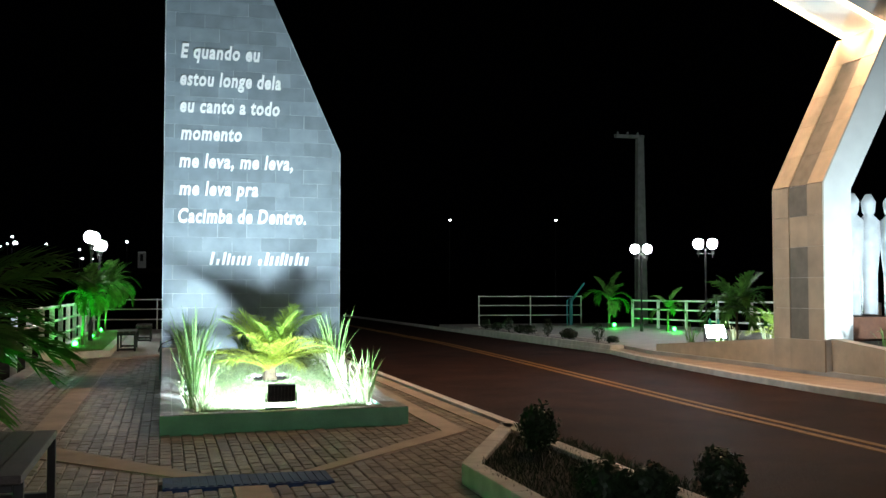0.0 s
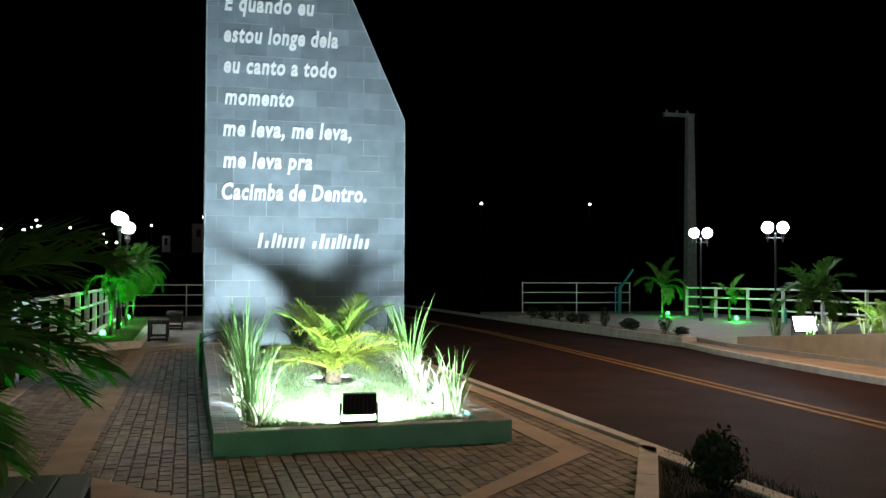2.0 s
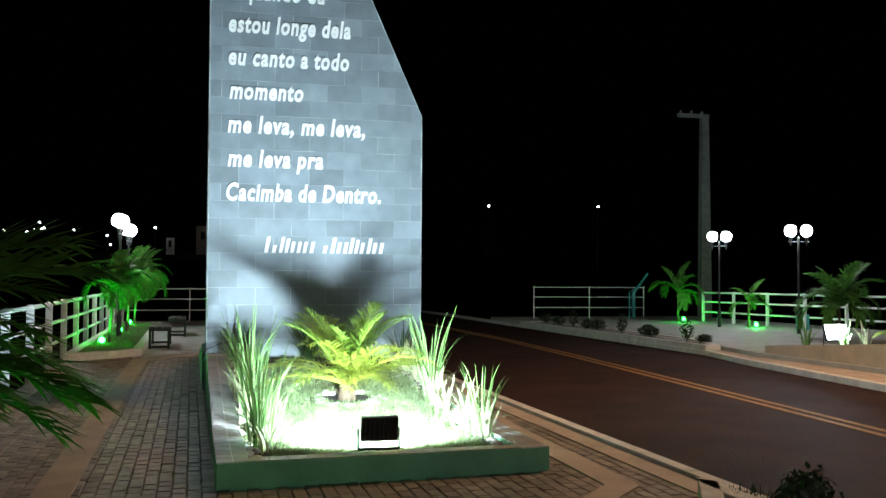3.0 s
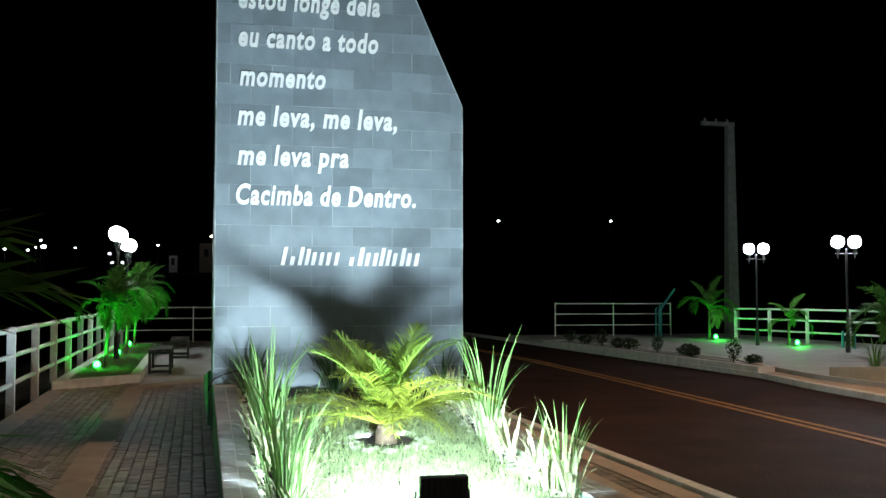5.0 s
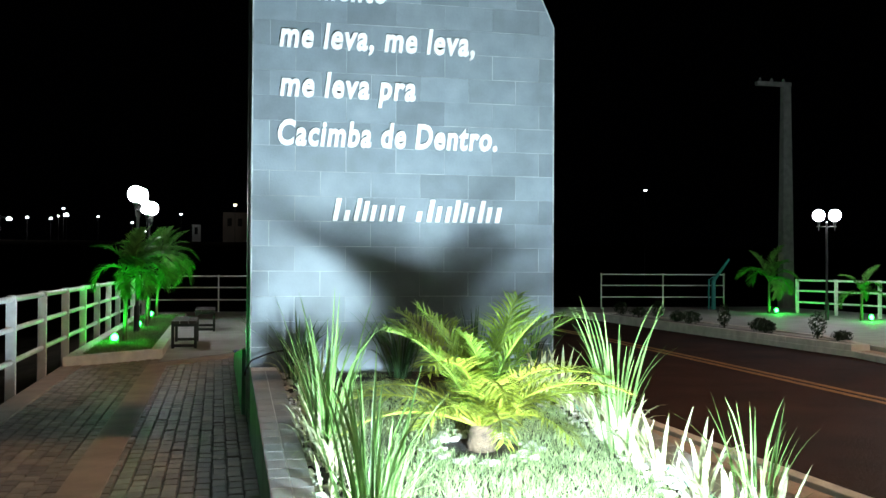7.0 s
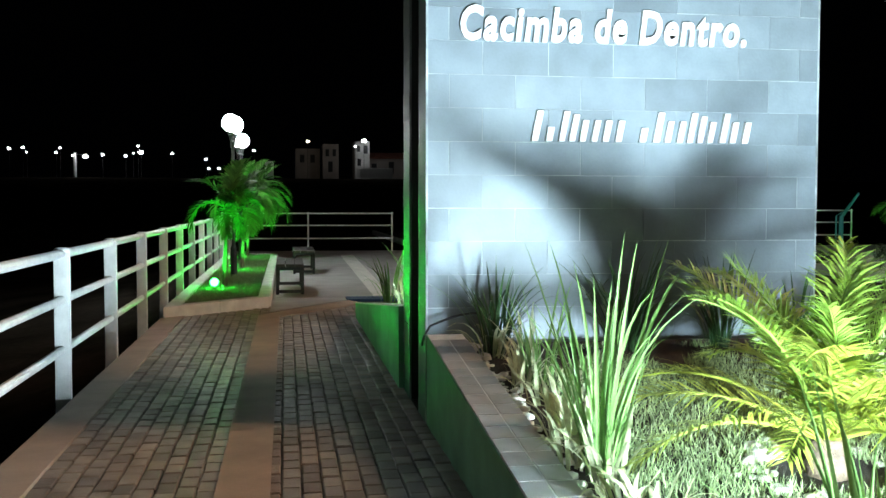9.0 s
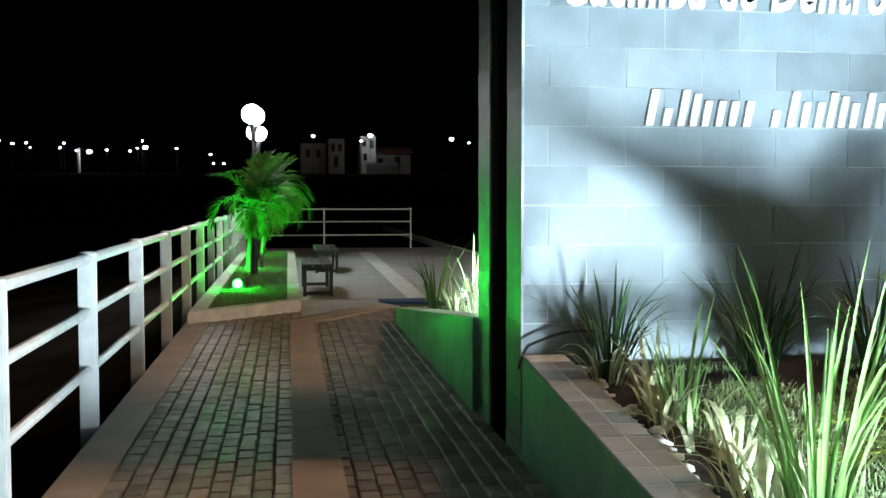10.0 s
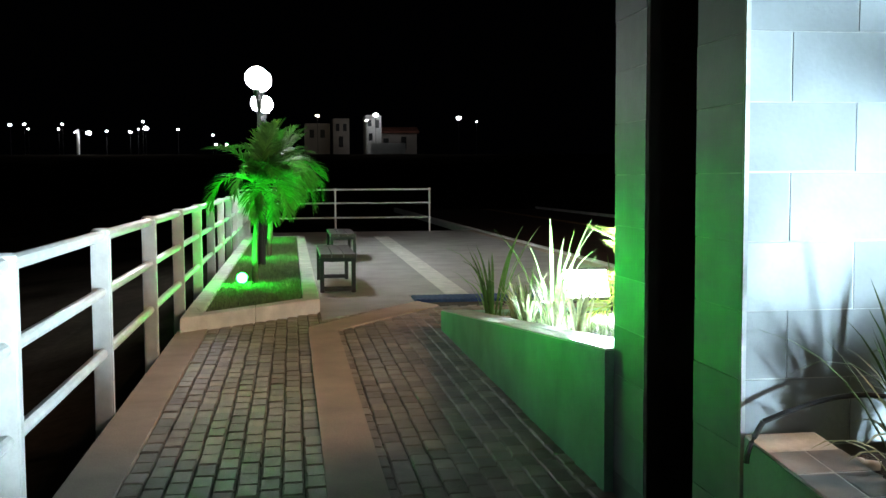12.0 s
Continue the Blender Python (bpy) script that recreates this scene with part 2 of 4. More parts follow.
FAR_EDGE = [(9.05, -25), (9.05, 13), (9.2, 15.5), (9.4, 17.5), (9.68, 20), (10.08, 22.1), (10.12, 34), (10.3, 60)]
CENTRE = [(6.3, -25), (6.3, 4), (6.42, 8.3), (6.6, 12), (6.85, 15.5), (7.1, 19), (7.35, 23), (7.6, 28), (7.8, 60)]
road = tagged(obj("road", prism([(x, y, -0.2, -0.1) for x, y in [(3.5, -25)] + FAR_EDGE + [(3.5, 60)]]), "asphalt"), "dark red-brown asphalt road with double yellow line", "road", kind="structure")
for dx in (-0.15, 0.05):
    bm = bmesh.new()
    for (xa, ya), (xb, yb) in zip(CENTRE, CENTRE[1:]):
        add_prism(bm, [(xa + dx, ya, -0.1, -0.096), (xa + dx + 0.1, ya, -0.1, -0.096), (xb + dx + 0.1, yb, -0.1, -0.096), (xb + dx, yb, -0.1, -0.096)])
    part("yellow_line", bm, "yellow", road, "worn yellow centre line")

terrace = tagged(obj("terrace_floor", box(-2.45, -8, -0.4, 3.38, 38.4, -0.035), "joint"), "sand bed under the paved terrace", "pavement", kind="structure")


def slab(name, pts, z, material, label, kind="structure", t=0.03):
    return tagged(obj(name, prism([(x, y, z - t, z) for x, y in pts]), material), label, "pavement", kind=kind)


slab("pavement_edge", [(-2.45, -8), (-2.2, -8), (-2.2, 21.9), (-2.45, 21.9)], 0.003, "concrete", "pinkish smooth concrete edging beside the railing")
slab("pavement_band", [(-1.31, 9.55), (-1.05, 9.95), (-1.05, 21.55), (-1.31, 21.75)], 0.004, "concrete", "pale concrete band along the brick walk")
slab("pavement_band_front", [(-1.31, 9.55), (0.02, 8.1), (0.28, 8.1), (-1.05, 9.95)], 0.003, "concrete", "pale concrete band set diagonally in pavers")
slab("pavement_band_tip", [(0.95, 8.1), (1.12, 8.1), (2.815, 9.9), (2.58, 9.98)], 0.003, "concrete", "pale concrete band set diagonally in pavers")
slab("pavement_band_side", [(2.58, 9.98), (2.815, 9.9), (2.93, 15), (2.93, 21.6), (2.68, 21.6), (2.68, 15)], 0.003, "concrete", "pale concrete band beside the road")
slab("pavement_kerb_strip", [(3.08, 9.45), (3.28, 9.45), (3.28, 38.4), (3.08, 38.4)], 0.003, "concrete", "pale concrete strip along the kerb")
slab("pavement_band_stem", [(0.41, 2), (0.65, 2), (0.65, 7.63), (0.41, 7.63)], 0.003, "concrete", "pale concrete band leading to the blue strip")
slab("pavement_band_back", [(-1.31, 21.75), (-1.05, 21.55), (0.08, 23.1), (-0.1, 23.5)], 0.003, "concrete", "pale concrete band set diagonally in pavers")
slab("plaza_floor", [(-2.45, 24.06), (3.08, 24.06), (3.08, 38.4), (-2.45, 38.4)], 0.0, "plaza", "smooth grey concrete plaza")
slab("plaza_floor_near", [(-1.17, 22.2), (-0.12, 23.55), (-0.12, 24.06), (-1.17, 24.06)], -0.002, "plaza", "smooth grey concrete plaza")
slab("plaza_line", [(0.31, 24.08), (0.58, 24.08), (0.80, 36.1), (0.46, 36.1)], 0.004, "kerb", "pale band crossing the plaza", t=0.03)


def tactile(name, pts):
    ob = tagged(obj(name, prism([(x, y, -0.03, 0.003) for x, y in pts]), "blue"), "blue painted tactile strip in the paving", "tactile strip", kind="structure")
    (x0, y0), (x1, y1) = pts[0], pts[2]
    n = int(abs(x1 - x0) / 0.06)
    me = mesh_only("ridge", box(-0.018, 0, 0, 0.018, abs(y1 - y0) - 0.04, 0.006), "blue")
    for k in range(n):
        shared("ridge", me, ob, pose(min(x0, x1) + 0.03 + 0.06 * k, min(y0, y1) + 0.02, 0.003))
    return ob


tactile("tactile_strip", [(-0.07, 7.65), (1.13, 7.65), (1.13, 8.09), (-0.07, 8.09)])
tactile("tactile_strip_far", [(-0.1, 23.58), (1.5, 23.58), (1.5, 24.02), (-0.1, 24.02)])


def kerb_run(name, pts, w, z0, z1, label, closed=False):
    """A kerb of butted stones along the line pts; it lies to the line's left by w."""
    top = thing(name, label, "kerb", kind="structure")
    n = len(pts)
    V = [Vector((*p, 0)) for p in pts]
    offs = []
    for i in range(n):
        a = V[(i - 1) % n] if closed or i else None
        b = V[(i + 1) % n] if closed or i < n - 1 else None
        ns = []
        for p, q in ((a, V[i]), (V[i], b)):
            if p is not None and q is not None:
                d = (q - p).normalized()
                ns.append(Vector((-d.y, d.x, 0)))
        m = sum(ns, Vector()).normalized()
        offs.append(V[i] + m * (w / max(m.dot(ns[0]), 0.4)))
    for i in range(n if closed else n - 1):
        j = (i + 1) % n
        length = (V[j] - V[i]).length
        cuts = max(1, round(length / 1.0))
        for c in range(cuts):
            f0, f1 = c / cuts, (c + 1) / cuts
            g = 0.004 / max(length, 0.1)
            f0, f1 = f0 + (g if c else 0), f1 - (g if c < cuts - 1 else 0)
            q = [V[i].lerp(V[j], f0), V[i].lerp(V[j], f1), offs[i].lerp(offs[j], f1), offs[i].lerp(offs[j], f0)]
            part("kerb_stone", prism([(p.x, p.y, z0, z1) for p in q], 0.012), "kerb", top)
    return top


kerb_run("kerb_near", [(3.5, 60), (3.5, 9.3)], -0.12, -0.2, 0.004, "worn pale concrete kerb along the road")
kerb_run("kerb_near", [(3.5, 9.3), (3.5, -8)], -0.12, -0.2, -0.03, "low worn concrete kerb beside the roadside bed")
kerb_run("kerb_far", FAR_EDGE, -0.14, -0.2, 0.004, "worn pale concrete kerb along the far roadside")
tagged(obj("pavement_far_walk", prism([(x + 0.15, max(y, -8), -0.3, 0.0) for x, y in FAR_EDGE[:-1]][::-1] + [(10.24, -8, -0.3, 0.0), (10.24, 20.5, -0.3, 0.0), (10.6, 22.6, -0.3, 0.0), (10.6, 34, -0.3, 0.0)]), "concrete"), "pinkish concrete walk beside the far kerb", "pavement", kind="structure")
tagged(obj("pavement_far", prism([(x, y, -0.25, 0.08) for x, y in ((10.25, -8), (18.6, -8), (18.6, 38.6), (10.43, 38.6), (10.43, 34.2), (10.62, 34.2), (10.62, 22.6), (10.25, 20.5))]), "plaza"), "smooth concrete terrace across the road", "pavement", kind="structure")

# ---- planters ----


FRONT_RIM = [(10.43, 0.17), (11.8, 0.17), (15.53, 0.545)]
REAR_RIM = [(16.77, 0.60), (21.44, 0.16)]
BESIDE_ARCH = [(15.77, 0.54), (20.5, 0.20)]
BEFORE_ARCH = [(9.8, 0.20), (14.28, 0.60)]


def along(rim, y):
    """Height of a rim, given by its breaks, at y."""
    for (ya, za), (yb, zb) in zip(rim, rim[1:]):
        if y <= yb:
            return za + (zb - za) * (y - ya) / (yb - ya)
    return rim[-1][1]


def wedge_planter(name, x0, x1, rim, label, skew=0.0, z0=-0.04, paint="green_wall", tiled=True):
    """Low masonry bed, its rim rising to the monument; tiles on the rim."""
    top = thing(name, label, "planter")
    w = 0.23
    (y0, za), (y1, zb) = rim[0], rim[-1]
    ysk = lambda x: y0 + skew * (x - x0) / (x1 - x0)

    def strip(xa, xb, dz, low, ends=0.0):
        """A run along the bed between xa and xb, its top dz over the rim."""
        bm = bmesh.new()
        for k, ((ya, ha), (yb, hb)) in enumerate(zip(rim, rim[1:])):
            pa, pb = (ysk(xa) + ends, ysk(xb) + ends) if k == 0 else (ya, ya)
            q = yb - (ends if yb == y1 else 0)
            la, lb = (low, low) if low < 0.1 else (ha + dz - 0.0095, hb + dz - 0.0095)
            add_prism(bm, [(xa, pa, la, ha + dz), (xb, pb, la, ha + dz), (xb, q, lb, hb + dz), (xa, q, lb, hb + dz)])
        return bm

    part("left_wall", strip(x0, x0 + w, 0, z0), paint, top)
    part("right_wall", strip(x1 - w, x1, 0, z0), paint, top)
    if za < zb:
        n = 15
        wt = (x1 - x0 - 2 * w) / n
        cap = mesh_only("rim_tile", prism([(0.003, 0.004, 0, 0.008), (wt - 0.003, 0.004 + skew * wt / (x1 - x0), 0, 0.008), (wt - 0.003, 0.156 + skew * wt / (x1 - x0), 0, 0.008), (0.003, 0.156, 0, 0.008)]), "rim")
        for k in range(n):
            x = x0 + w + k * wt
            shared("rim_tile", cap, top, pose(x, ysk(x), za + 0.001))
        part("front_wall", prism([(x0 + w, ysk(x0 + w), z0, za), (x1 - w, ysk(x1 - w), z0, za), (x1 - w, ysk(x1 - w) + 0.16, z0, za), (x0 + w, ysk(x0 + w) + 0.16, z0, za)]), paint, top)
    else:
        part("back_wall", prism([(x0 + w, y1 - 0.16, z0, zb), (x1 - w, y1 - 0.16, z0, zb), (x1 - w, y1, z0, zb), (x0 + w, y1, z0, zb)]), paint, top)
    part("soil", strip(x0 + w, x1 - w, -0.04, z0, 0.1), "soil", top, "dark planting soil")
    if not tiled:
        return top
    # rim tiles: two columns on each side
    n = int((y1 - y0 - 0.05) / 0.165)
    me = mesh_only("rim_tile", box(0, 0, 0, 0.108, 0.157, 0.008, 0.002), "rim")
    for side in (x0 + 0.004, x1 - w + 0.004):
        part("grout_bed", strip(side, side + w - 0.008, 0.0075, 1), "grout", top)
        for k in range(n):
            y = ysk(side) + 0.012 + k * 0.165
            tilt = math.degrees(math.atan((along(rim, y + 0.157) - along(rim, y)) / 0.157))
            for c in range(2):
                shared("rim_tile", me, top, pose(side + 0.001 + c * 0.115, y, along(rim, y) + 0.001, tilt, 0, 0))
    return top


wedge_planter("planter", -0.105, 2.39, FRONT_RIM, "low green-painted masonry planter with grey tiled rim", skew=0.17)
wedge_planter("planter", -0.14, 2.40, REAR_RIM, "low green-painted masonry planter holding a lit floodlight")
beyond(wedge_planter("planter", 10.85, 13.6, BESIDE_ARCH, "low beige masonry planter beside the arch", z0=0.04, paint="beige", tiled=False))
beyond(wedge_planter("planter", 10.85, 13.6, BEFORE_ARCH, "low beige masonry planter before the arch", z0=0.04, paint="beige", tiled=False))

# ---- stele ----
ROW, TILE = 0.2085, 0.424
SX0, SX1, SY0, SY1 = -0.105, 2.505, 15.55, 16.75
TOPZ, KX, KZ, SLOPE = 7.1, SX1, 3.50, 0.452
stele = thing("stele", "tall slate-clad stele with slanted shoulder and white raised lettering", "monument")


def right_edge(z):
    return KX if z <= KZ else KX - (z - KZ) * SLOPE


def extrude_y(pts, y0, y1):
    bm = bmesh.new()
    a = [bm.verts.new((x, y0, z)) for x, z in pts]
    b = [bm.verts.new((x, y1, z)) for x, z in pts]
    bm.faces.new(a)
    bm.faces.new(b[::-1])
    for i in range(len(pts)):
        j = (i + 1) % len(pts)
        bm.faces.new((a[i], b[i], b[j], a[j]))
    return bm


def slab_outline(inset):
    return [(SX0 + inset, -0.02), (KX - inset, -0.02), (KX - inset, KZ), (right_edge(TOPZ) - inset, TOPZ - inset), (SX0 + inset, TOPZ - inset)]


g = 0.003
part("front_slab", extrude_y(slab_outline(g), SY0 + g, SY0 + 0.36 - 0.002), "mortar", stele, "pale mortar bed of the cladding")
part("back_slab", extrude_y(slab_outline(g), SY1 - 0.36 + 0.002, SY1 - g), "mortar", stele, "pale mortar bed of the cladding")
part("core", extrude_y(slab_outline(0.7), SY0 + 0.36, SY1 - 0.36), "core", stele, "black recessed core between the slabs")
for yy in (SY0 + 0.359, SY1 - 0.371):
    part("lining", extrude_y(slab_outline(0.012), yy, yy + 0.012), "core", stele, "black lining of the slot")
for y0, y1 in ((SY0 - 0.004, SY0 + 0.010),):
    part("edge_bead", box(SX0 - 0.004, y0, -0.02, SX0 + 0.010, y1, TOPZ), "mortar", stele, "pale mortar edge bead")
    part("edge_bead", box(KX - 0.008, y0, 0.3, KX + 0.004, y1, KZ), "mortar", stele, "pale mortar edge bead")
    part("edge_bead", extrude_y([(KX - 0.009, KZ), (KX + 0.004, KZ), (right_edge(TOPZ) + 0.004, TOPZ), (right_edge(TOPZ) - 0.009, TOPZ)], y0, y1), "mortar", stele, "pale mortar edge bead")
rng = random.Random(5)


def clip_slope(x0, x1, z0, z1):
    """Outline of a tile, cut by the slanted shoulder."""
    e0, e1 = right_edge(z0), right_edge(z1)
    if x1 <= e1:
        return [(x0, z0), (x1, z0), (x1, z1), (x0, z1)]
    if x0 >= e0 - 0.02:
        return None
    pts = [(x0, z0), (min(x1, e0), z0)]
    if x1 < e0:
        pts.append((x1, KZ + (KX - x1) / SLOPE))
    elif z0 < KZ < z1:
        pts.append((KX, KZ))
    if x0 < e1:
        pts += [(e1, z1), (x0, z1)]
    else:
        pts.append((x0, KZ + (KX - x0) / SLOPE))
    return pts


tile_meshes = {}
row = 0
z = 1.757 - 9 * ROW
while z < TOPZ - 0.02:
    z1 = min(z + ROW, TOPZ)
    start = 0.249 if row % 2 else 0.037
    cuts = [SX0] + [x for x in [start + TILE * k for k in range(-3, 9)] if SX0 + 0.03 < x < KX - 0.03] + [KX]
    for x0, x1 in zip(cuts, cuts[1:]):
        j = rng.choice((0.0008, 0.0015, 0.0025, 0.0035))
        pts = clip_slope(x0 + j * (x0 > SX0), x1 - j * (x1 < KX), z + rng.choice((0.001, 0.0025, 0.0045)), z1 - 0.001)
        if pts:
            out = rng.uniform(0.0, 0.002)
            part("slate_tile", extrude_y(pts, SY0 - out, SY0 + g + 0.001), "slate", stele)
    for y0, y1 in ((SY0 + 0.004, SY0 + 0.36), (SY1 - 0.36, SY1)):
        key = (round(y1 - y0, 3), round(z1 - z, 3))
        if key not in tile_meshes:
            tile_meshes[key] = mesh_only("slate_tile", box(0, 0, 0.001, g + 0.001, y1 - y0, z1 - z - 0.002), "slate")
        shared("slate_tile", tile_meshes[key], stele, pose(SX0 - rng.uniform(0, 0.003), y0, z))
    z += ROW
    row += 1


def split_letters(me, at):
    """Each letter of a line becomes a part of its own."""
    group = list(range(len(me.vertices)))

    def root(k):
        while group[k] != k:
            group[k] = group[group[k]]
            k = group[k]
        return k

    for e in me.edges:
        group[root(e.vertices[0])] = root(e.vertices[1])
    sets = {}
    for k, v in enumerate(me.vertices):
        sets.setdefault(root(k), []).append(v.co.x)
    # a dot belongs to the stem under it
    spans = sorted((min(xs), max(xs), k) for k, xs in sets.items())
    owner = {}
    last = None
    for a, c, k in spans:
        if last and (a + c) / 2 < last[1]:
            owner[k] = last[2]
            last = (last[0], max(c, last[1]), last[2])
        else:
            owner[k] = k
            last = (a, c, k)
    faces = {}
    for p in me.polygons:
        faces.setdefault(owner[root(p.vertices[0])], []).append(list(p.vertices))
    for polys in faces.values():
        used = sorted({k for p in polys for k in p})
        index = {k: n for n, k in enumerate(used)}
        one = bpy.data.meshes.new("letter")
        one.from_pydata([me.vertices[k].co[:] for k in used], [], [[index[k] for k in p] for p in polys])
        one.materials.append(M["letter"])
        ob = new("letter", one)
        ob.parent = stele
        ob.location = at
        tagged(ob, "raised white bold italic letter")


def lettering(text, x, z, width, cap, name="lettering"):
    cu = bpy.data.curves.new(name, "FONT")
    cu.body, cu.size, cu.shear, cu.extrude, cu.offset, cu.resolution_u = text, 0.285, 0.17, 0.012, 0.009, 3
    cu.space_character, cu.space_word = 1.13, 0.95
    tmp = bpy.data.objects.new(name, cu)
    scene.collection.objects.link(tmp)
    dg = bpy.context.evaluated_depsgraph_get()
    me = bpy.data.meshes.new_from_object(tmp.evaluated_get(dg))
    bpy.data.objects.remove(tmp)
    xs = [v.co.x for v in me.vertices]
    ys = [v.co.y for v in me.vertices]
    sx, sy = width / (max(xs) - min(xs)), cap
    low = min(xs)
    for v in me.vertices:
        v.co = Vector(((v.co.x - low) * sx, -v.co.z, v.co.y * sy))
    me.materials.clear()
    me.materials.append(M["letter"])
    split_letters(me, (x, SY0 - 0.02, z))


for text, x, z, width in (("E quando eu", 0.115, 4.84, 1.16), ("estou longe dela", 0.111, 4.43, 1.48), ("eu canto a todo", 0.113, 4.03, 1.46), ("momento", 0.128, 3.62, 0.885),
                          ("me leva, me leva,", 0.110, 3.21, 1.668), ("me leva pra", 0.115, 2.80, 1.147), ("Cacimba de Dentro.", 0.103, 2.393, 1.88)):
    lettering(text, x, z, width, 1.02)
# a name, as plain slanted bars
x = 0.558
for wide, tall, gap in ((0.042, 0.19, 0.05), (0.042, 0.09, 0.042), (0.038, 0.19, 0.03), (0.038, 0.17, 0.03), (0.038, 0.135, 0.04), (0.038, 0.135, 0.035), (0.04, 0.135, 0.045), (0.04, 0.135, 0.12),
                        (0.042, 0.09, 0.05), (0.042, 0.19, 0.035), (0.038, 0.135, 0.045), (0.038, 0.135, 0.03), (0.038, 0.19, 0.03), (0.038, 0.17, 0.03), (0.04, 0.135, 0.045), (0.04, 0.19, 0.03), (0.04, 0.135, 0.045), (0.04, 0.135, 0)):
    b = part("bar", extrude_y([(x, 0), (x + wide, 0), (x + wide + tall * 0.2, tall), (x + tall * 0.2, tall)], -0.032, -0.006), "letter", stele, "raised white bar")
    b.location = (0, SY0, 1.765)
    x += wide + gap

# ---- floodlights ----


def flood(name, eye, target, label, ground, face, big=1.0):
    top = thing(name, label, "floodlight", group="floodlights")
    m = look(eye, target) @ Matrix.Diagonal((big, big, 1, 1))
    h = part("housing", box(-0.14, -0.092, 0.0, 0.14, 0.092, 0.05, 0.008), "iron", top)
    h.matrix_basis = m
    for k in range(7):
        f = part("cooling_fin", box(-0.11 + k * 0.035, -0.07, 0.05, -0.105 + k * 0.035, 0.07, 0.07), "iron", top)
        f.matrix_basis = m
    p = part("led_face", box(-0.125, -0.078, -0.006, 0.125, 0.078, -0.001), face, top, "glowing white LED face")
    p.matrix_basis = m
    e = Vector(eye)
    bm = bmesh.new()
    side = m.to_3x3() @ Vector((1, 0, 0))
    for s in (-1, 1):
        a = e + side.normalized() * 0.155 * big * s
        add_tube(bm, [a, (a.x, a.y, ground + 0.03)], 0.010, 6)
    add_tube(bm, [e - side.normalized() * 0.155 * big + Vector((0, 0, ground + 0.03 - e.z)), e + side.normalized() * 0.155 * big + Vector((0, 0, ground + 0.03 - e.z))], 0.012, 6)
    add_tube(bm, [(e.x, e.y, ground - 0.03), (e.x, e.y, ground + 0.03)], 0.015, 6)
    part("bracket", bm, "iron", top)
    return top


flood("floodlight", (1.09, 10.75, 0.34), (1.2, 15.6, 1.25), "black LED floodlight on the lawn aimed at the stele", 0.15, "flood_face")
# The two scaled-up lamps are oversized: their glare is put into the size.
flood("floodlight", (0.85, 20.3, 0.50), (1.2, 16.7, 2.0), "lit LED floodlight in the rear planter", 0.24, "flood_face", 1.4)
beyond(flood("floodlight", (11.9, 19.7, 0.50), (12.0, 15.9, 1.9), "lit LED floodlight in the planter beside the arch", 0.22, "flood_face", 1.9))
beyond(flood("floodlight", (12.0, 10.9, 0.50), (11.6, 14.3, 2.2), "LED floodlight in front of the arch", 0.24, "flood_face"))


# ---- railings ----


def railing(name, a, b, posts, label, wide=True, h=1.06, post_w=0.105):
    """White railing from a to b: flat posts with rounded heads and three round rails."""
    top = thing(name, label, "railing", kind="")
    a, b = Vector(a), Vector(b)
    d = (b - a)
    n = max(1, posts - 1)
    ang = math.degrees(math.atan2(d.y, d.x))
    bm = bmesh.new()
    hw = 0.03 if wide else 0.022
    add_box(bm, -hw, -post_w / 2, -0.16 if wide else -0.02, hw, post_w / 2, h - 0.03)
    bmesh.ops.recalc_face_normals(bm, faces=bm.faces)
    bmesh.ops.bevel(bm, geom=list(bm.edges), offset=0.008, segments=2, affect="EDGES")
    add_tube(bm, [(0, 0, h - 0.035), (0, 0, h - 0.012), (0, 0, h)], [post_w / 2, post_w / 2, post_w / 3], 10)
    me = mesh_only("post", bm, "rail")
    for k in range(posts):
        p = a + d * (k / n)
        shared("post", me, top, Matrix.Translation(p) @ pose(0, 0, 0, 0, 0, ang))
    r = 0.03 if wide else 0.022
    for z, rr in ((h - 0.045, r * 1.1), (h * 0.655, r), (h * 0.325, r)):
        u = d.normalized() * 0.03
        part("rail", tube([a - u + Vector((0, 0, z)), b + u + Vector((0, 0, z))], rr, 10), "rail", top)
    return top


railing("railing", (-2.515, 16.67 - 1.945 * 9, 0), (-2.515, 16.67 + 1.945 * 11, 0), 21, "white painted metal railing along the walk")
railing("railing", (-2.75, 38.2, 0), (2.08, 38.2, 0), 3, "white thin railing at the plaza's end", wide=False, post_w=0.05, h=1.13)
beyond(railing("railing", (12.3, 38.4, 0.05), (16.6, 38.0, 0.05), 3, "white thin railing at the far terrace's end", wide=False, post_w=0.05, h=1.2))
beyond(railing("railing", (17.25, 34.6, 0.05), (18.3, 22.2, 0.05), 8, "white painted metal railing along the far terrace"))

# ---- raised beds ----


def bed(name, pts, label, inner, z1=0.13, z0=-0.03, w=0.17, fill="soil"):
    """pts go counter-clockwise; the kerb lies inside the line."""
    top = kerb_run(name, pts, w, z0, z1, label, closed=True)
    tagged(top, label, "planting bed")
    top["kind"] = ""
    part("soil", prism([(x, y, z0, z1 - 0.035) for x, y in inner]), fill, top, "dark planting soil")
    return top


